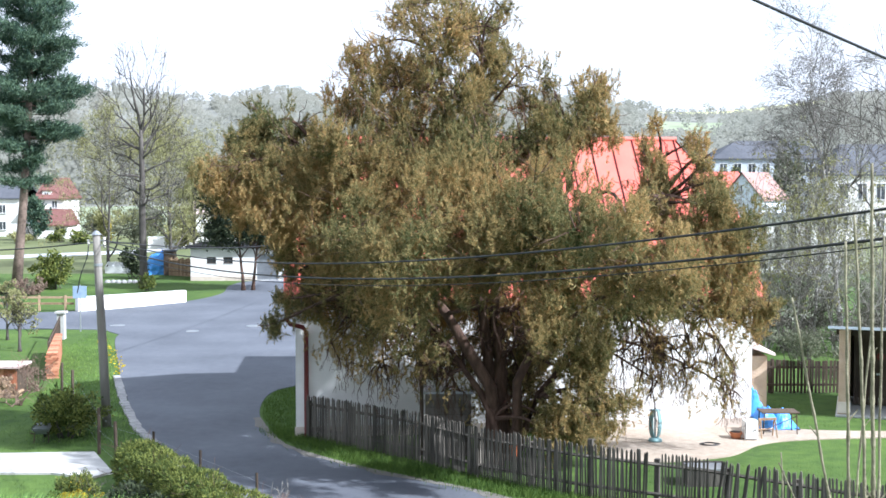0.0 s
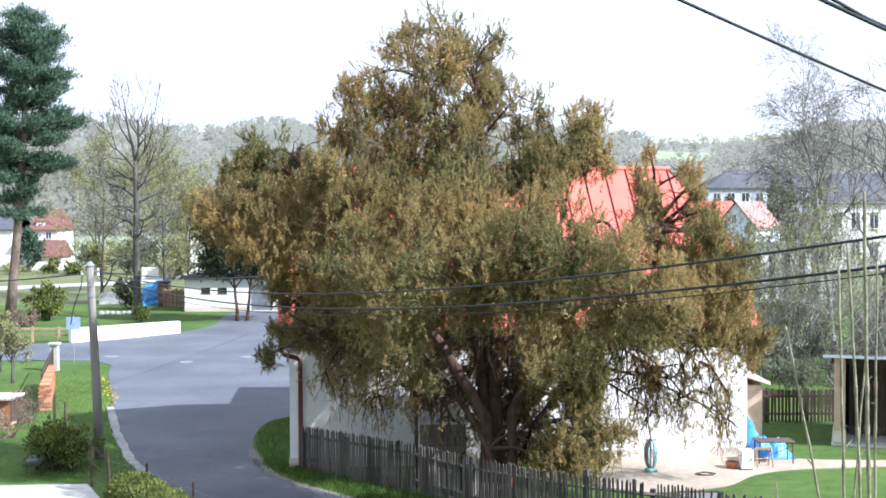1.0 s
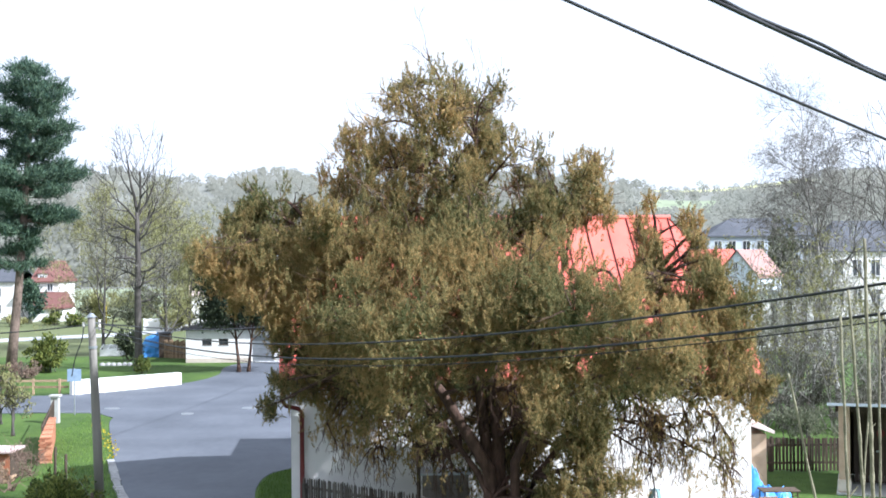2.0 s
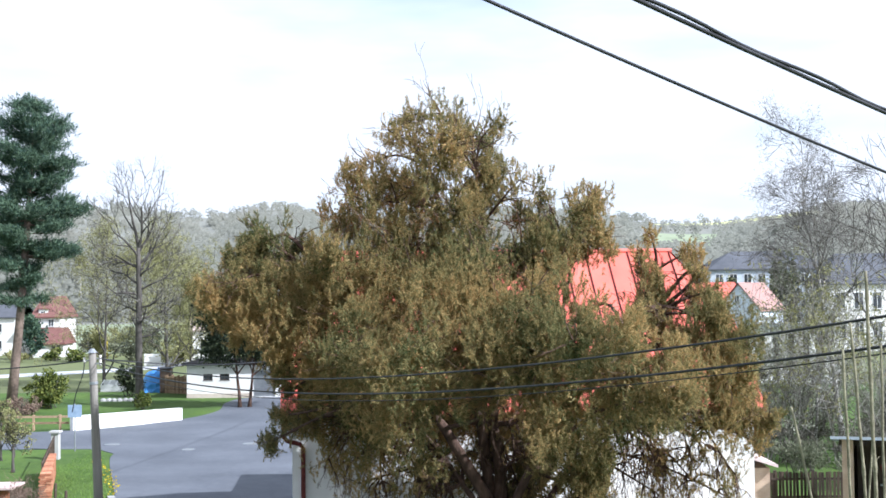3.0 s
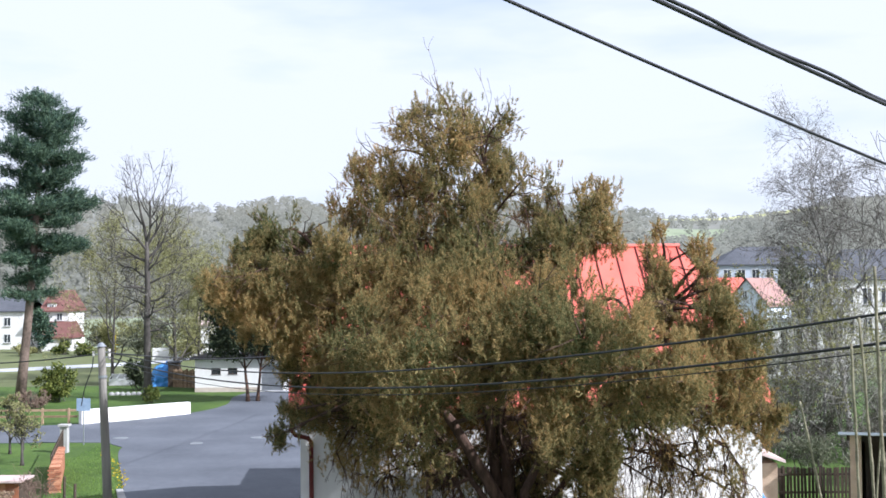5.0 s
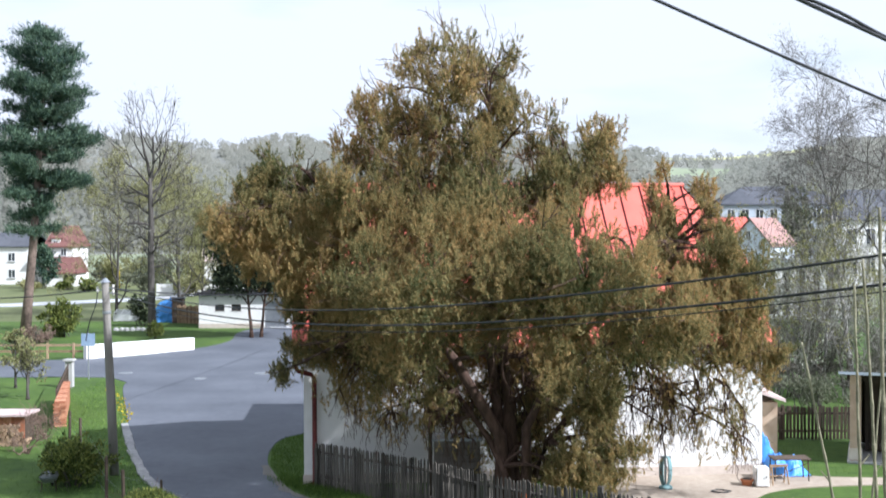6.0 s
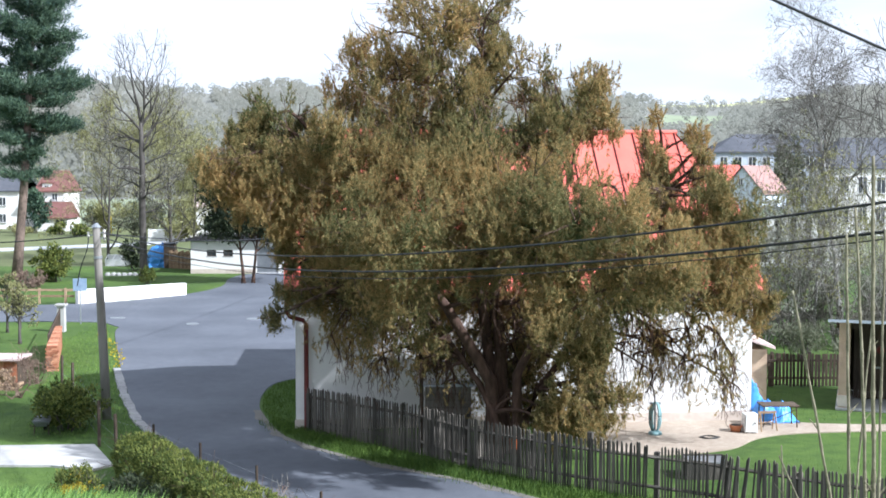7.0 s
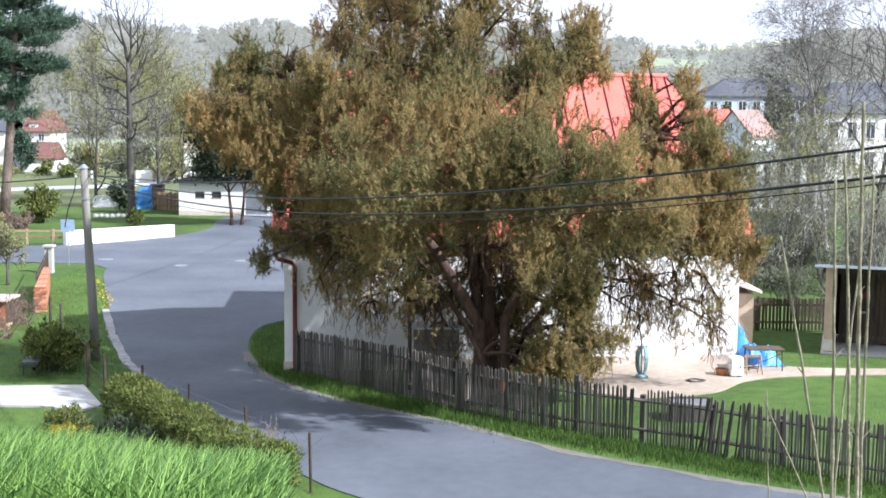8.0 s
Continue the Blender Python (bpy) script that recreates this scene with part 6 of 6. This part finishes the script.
def grass_area(name, label, count, where, height, seed, mat=BLADE, bend=0.5):
    """Single bent grass blades; where(g, n) gives their x and y."""
    g = np.random.default_rng(seed)
    x, y = where(g, count)
    z = np.array([ground_z(p, q) for p, q in zip(x, y)])
    base = np.stack([x, y, z - 0.02], axis=1)
    n = len(x)
    w = g.uniform(0, 6.28, n)
    h = height * g.uniform(0.45, 1.2, n)
    lean = np.stack([np.cos(w), np.sin(w), 0 * w], axis=1) * (bend * h * g.uniform(0.2, 1.0, n))[:, None]
    side = np.stack([-np.sin(w + 1), np.cos(w + 1), 0 * w], axis=1) * (0.0085 * g.uniform(0.7, 1.5, n) * (height / 0.4) ** 0.5)[:, None]
    mid = base + lean * 0.35 + np.stack([0 * h, 0 * h, 0.6 * h], axis=1)
    tip = base + lean + np.stack([0 * h, 0 * h, h], axis=1)
    q = np.concatenate([np.stack([base - side, base + side, mid + side, mid - side], axis=1), np.stack([mid - side, mid + side, tip + side * 0.1, tip - side * 0.1], axis=1)])
    thing(name, label, "grass", kind="stuff", mesh=quads_mesh(name, mat, q))


def on_bank(g, n):
    y = 11.0 + 17.0 * g.random(n) ** 0.8
    x = -13.0 + 11.5 * g.random(n)
    keep = (x < -0.125 * y + 0.25 * np.sin(y * 3) * 0.3 - np.clip(y - 23.5, 0, 9) * 0.8) & (y < 28.6 - 0.05 * (x + 12)) & (x > -0.55 * y)
    return x[keep], y[keep]


def on_verge(g, n):
    t = g.random(n)
    px = np.interp(t, [0, 0.2, 0.35, 0.5, 0.7, 0.85, 1], [-5.3, -2.3, 0.5, 2.6, 5.6, 7.9, 12.0])
    py = np.interp(t, [0, 0.2, 0.35, 0.5, 0.7, 0.85, 1], [38.0, 33.9, 31.5, 29.8, 27.7, 26.1, 23.4])
    return px + g.normal(size=n) * 0.36 + 0.1, py + g.normal(size=n) * 0.36 + 0.25


def on_lawns(g, n):
    k = n // 2
    return np.concatenate([g.uniform(-17, -8.6, k), g.uniform(4.0, 20.0, n - k)]), np.concatenate([g.uniform(29, 63, k), g.uniform(28.5, 44, n - k)])


def off_paving(x, y):
    """Keeps blades off the road, slab and gravel."""
    west = np.interp(y, [24.7, 26.6, 30.3, 35.0, 38.5, 43.0, 48.4, 59.0, 63.0], [-1.4, -3.0, -5.4, -7.9, -9.6, -11.2, -12.9, -16.0, -17.2])
    left = (x < west - 0.25) & ~((x < -8.8) & (y > 31.9) & (y < 35.2))
    right = (x > 4) & ~((y > 33.6) & (y < 38.8)) & ~((x > 13) & (y > 40))
    return left | right


def lawn_places(g, n):
    x, y = on_lawns(g, n)
    keep = off_paving(x, y)
    return x[keep], y[keep]


grass_area("long_grass", "long fresh green grass on the near bank", 52000, on_bank, 0.6, 121, BLADE, 0.95)
grass_area("verge_grass", "short green grass below the picket fence", 20000, on_verge, 0.19, 122, LAWN_BLADE)
grass_area("lawn_grass", "short mown lawn grass in the gardens", 26000, lawn_places, 0.08, 123, LAWN_BLADE)
def fresh_verge(g, n):
    x, y = g.uniform(-18, -9.0, n), g.uniform(36, 63.5, n)
    keep = off_paving(x, y) & (x > -0.26 * y - 3.2)
    return x[keep], y[keep]


def on_corner(g, n):
    """The rounded green corner between the house and the bend."""
    x, y = g.uniform(-6.4, -4.5, n), g.uniform(36.6, 46.4, n)
    edge = np.interp(y, [35.6, 37.4, 40.3, 43.0, 45.3, 46.6], [-4.3, -5.2, -6.1, -6.45, -6.35, -5.6])
    keep = (x > edge + 0.06) & (x < -4.62 - 0.105 * (y - 37.3))
    return x[keep], y[keep]


grass_area("corner_grass", "short bright grass on the corner beside the house", 9000, on_corner, 0.12, 126, LAWN_BLADE)
grass_area("fresh_grass", "fresh bright grass on the verge beside the pole", 30000, fresh_verge, 0.13, 124, FRESH_BLADE)
flowers = np.random.default_rng(125)
fx = np.array([(-13.1 - 0.35 * i + flowers.normal() * 0.15, 49.5 + 0.95 * i + flowers.normal() * 0.3, 0.1) for i in range(11) for _ in range(6)])
thing("dandelions", "yellow dandelions along the edge of the verge", "flowers", kind="stuff", mesh=quads_mesh("dandelions", YELLOW_LEAF, leaves(flowers, fx, dome(flowers, len(fx)), 0.09, 0.04, 0.0, 0.5, 3)))

# ---- dry stems close to the camera ----


def dry_stem(foot, top, r, seed):
    g = np.random.default_rng(seed)
    a, b = Vector(foot), Vector(top)
    n = int((b - a).length / 0.045)
    path, radii = [], []
    bow = Vector((g.normal() * 0.03, 0, 0))
    for i in range(n + 1):
        t = i / n
        path.append(a + (b - a) * t + bow * math.sin(math.pi * t) + Vector((0.0016 * math.sin(i * 0.6 + seed), 0, 0)))
        knot = 1.35 if i % 5 == 0 else 1.0
        radii.append(r * (1 - 0.45 * t) * knot)
    ob = thing("dry_stem", "tall dry knotted plant stem close to the window", "plant stem", path[0], "dry plant stems")
    part("stalk", Shape().tube([p - path[0] for p in path], radii, 8).mesh("stalk", DRY_STEM, smooth=True), ob)
    for i in range(8, n - 2, 9):
        if g.random() < 0.35:
            s = 1 if g.random() < 0.5 else -1
            d = Vector((s * 0.05, 0.0, 0.06))
            part("side_shoot", Shape().tube([path[i] - path[0], path[i] - path[0] + d], [r * 0.5, r * 0.2], 5).mesh("side_shoot", DRY_STEM), ob)


def stem_at(px_top, z_top, px_foot, y, r, seed):
    z = ground_z(px_foot * y, y) - 0.05
    dry_stem((px_foot * y, y, z), (px_top * y, y, z_top), r, seed)


stem_at(0.288, 7.36, 0.392, 6.5, 0.0105, 1)
stem_at(0.331, 7.67, 0.348, 6.4, 0.0120, 2)
stem_at(0.338, 7.80, 0.350, 6.7, 0.0128, 3)
stem_at(0.3515, 8.08, 0.375, 6.5, 0.0158, 4)
stem_at(0.363, 7.70, 0.372, 6.3, 0.0105, 5)
stem_at(0.281, 6.50, 0.288, 6.6, 0.0067, 6)
stem_at(0.279, 6.49, 0.469, 6.4, 0.0067, 7)
stem_at(0.355, 7.25, 0.340, 6.9, 0.0090, 8)

# ---- picket fence by the road ----
FENCE = [(-4.12, 37.0), (-0.7, 34.1), (0.93, 32.1), (3.3, 30.15), (6.2, 28.5), (8.5, 26.7), (12.5, 23.9)]
fence = thing("picket_fence", "weathered grey wooden picket fence with uneven slats", "fence")
picket_forms = []
for k in range(4):
    w, h = 0.0195 + 0.002 * k, 1.36 + 0.014 * k
    s = Shape()
    prof = [(-w, 0.0), (w, 0.0), (w, h - 0.05), (0.3 * w, h), (-0.3 * w, h), (-w, h - 0.05)]
    s.v.extend((x, -0.011, z) for x, z in prof)
    s.v.extend((x, 0.011, z) for x, z in prof)
    s.f.append(tuple(range(6)))
    s.f.append(tuple(6 + i for i in reversed(range(6))))
    for i in range(6):
        j = (i + 1) % 6
        s.f.append((j, i, 6 + i, 6 + j))
    picket_forms.append(s.mesh("picket", OLD_WOOD))
fr = random.Random(7)
pickets = post_line(FENCE, 0.0715)
for i, (x, y, w) in enumerate(pickets):
    if 5.0 < x < 5.25 or (7.0 < x < 7.12) or fr.random() < 0.02:
        continue
    loose = 6.3 < x < 7.2
    part("picket", picket_forms[fr.randrange(4)], fence, m=pose(x, y, 0.0 + fr.uniform(-0.03, 0.03), 0, fr.uniform(-2, 2) + (fr.uniform(2, 9) if loose else 0), math.degrees(w)))
for a, b in zip(FENCE, FENCE[1:]):
    a, b = Vector((*a, 0)), Vector((*b, 0))
    back = Vector((-(b - a).y, (b - a).x, 0)).normalized() * 0.045
    for z in (0.35, 1.08):
        part("rail", Shape().tube([a + back + Vector((0, 0, z)), b + back + Vector((0, 0, z))], [0.045, 0.045], 4).mesh("rail", OLD_WOOD), fence)
for i, (x, y, w) in enumerate(post_line(FENCE, 1.75)):
    tall = 1.5 if i == 6 else 1.2
    off = Vector((-math.sin(w), math.cos(w), 0)) * (0.14 if i else 0.0)
    part("post", Shape().box(-0.06, 0.06, -0.06, 0.06, -0.2, tall).mesh("post", OLD_WOOD), fence, m=pose(x + off.x, y + off.y, 0, 0, 0, math.degrees(w)))
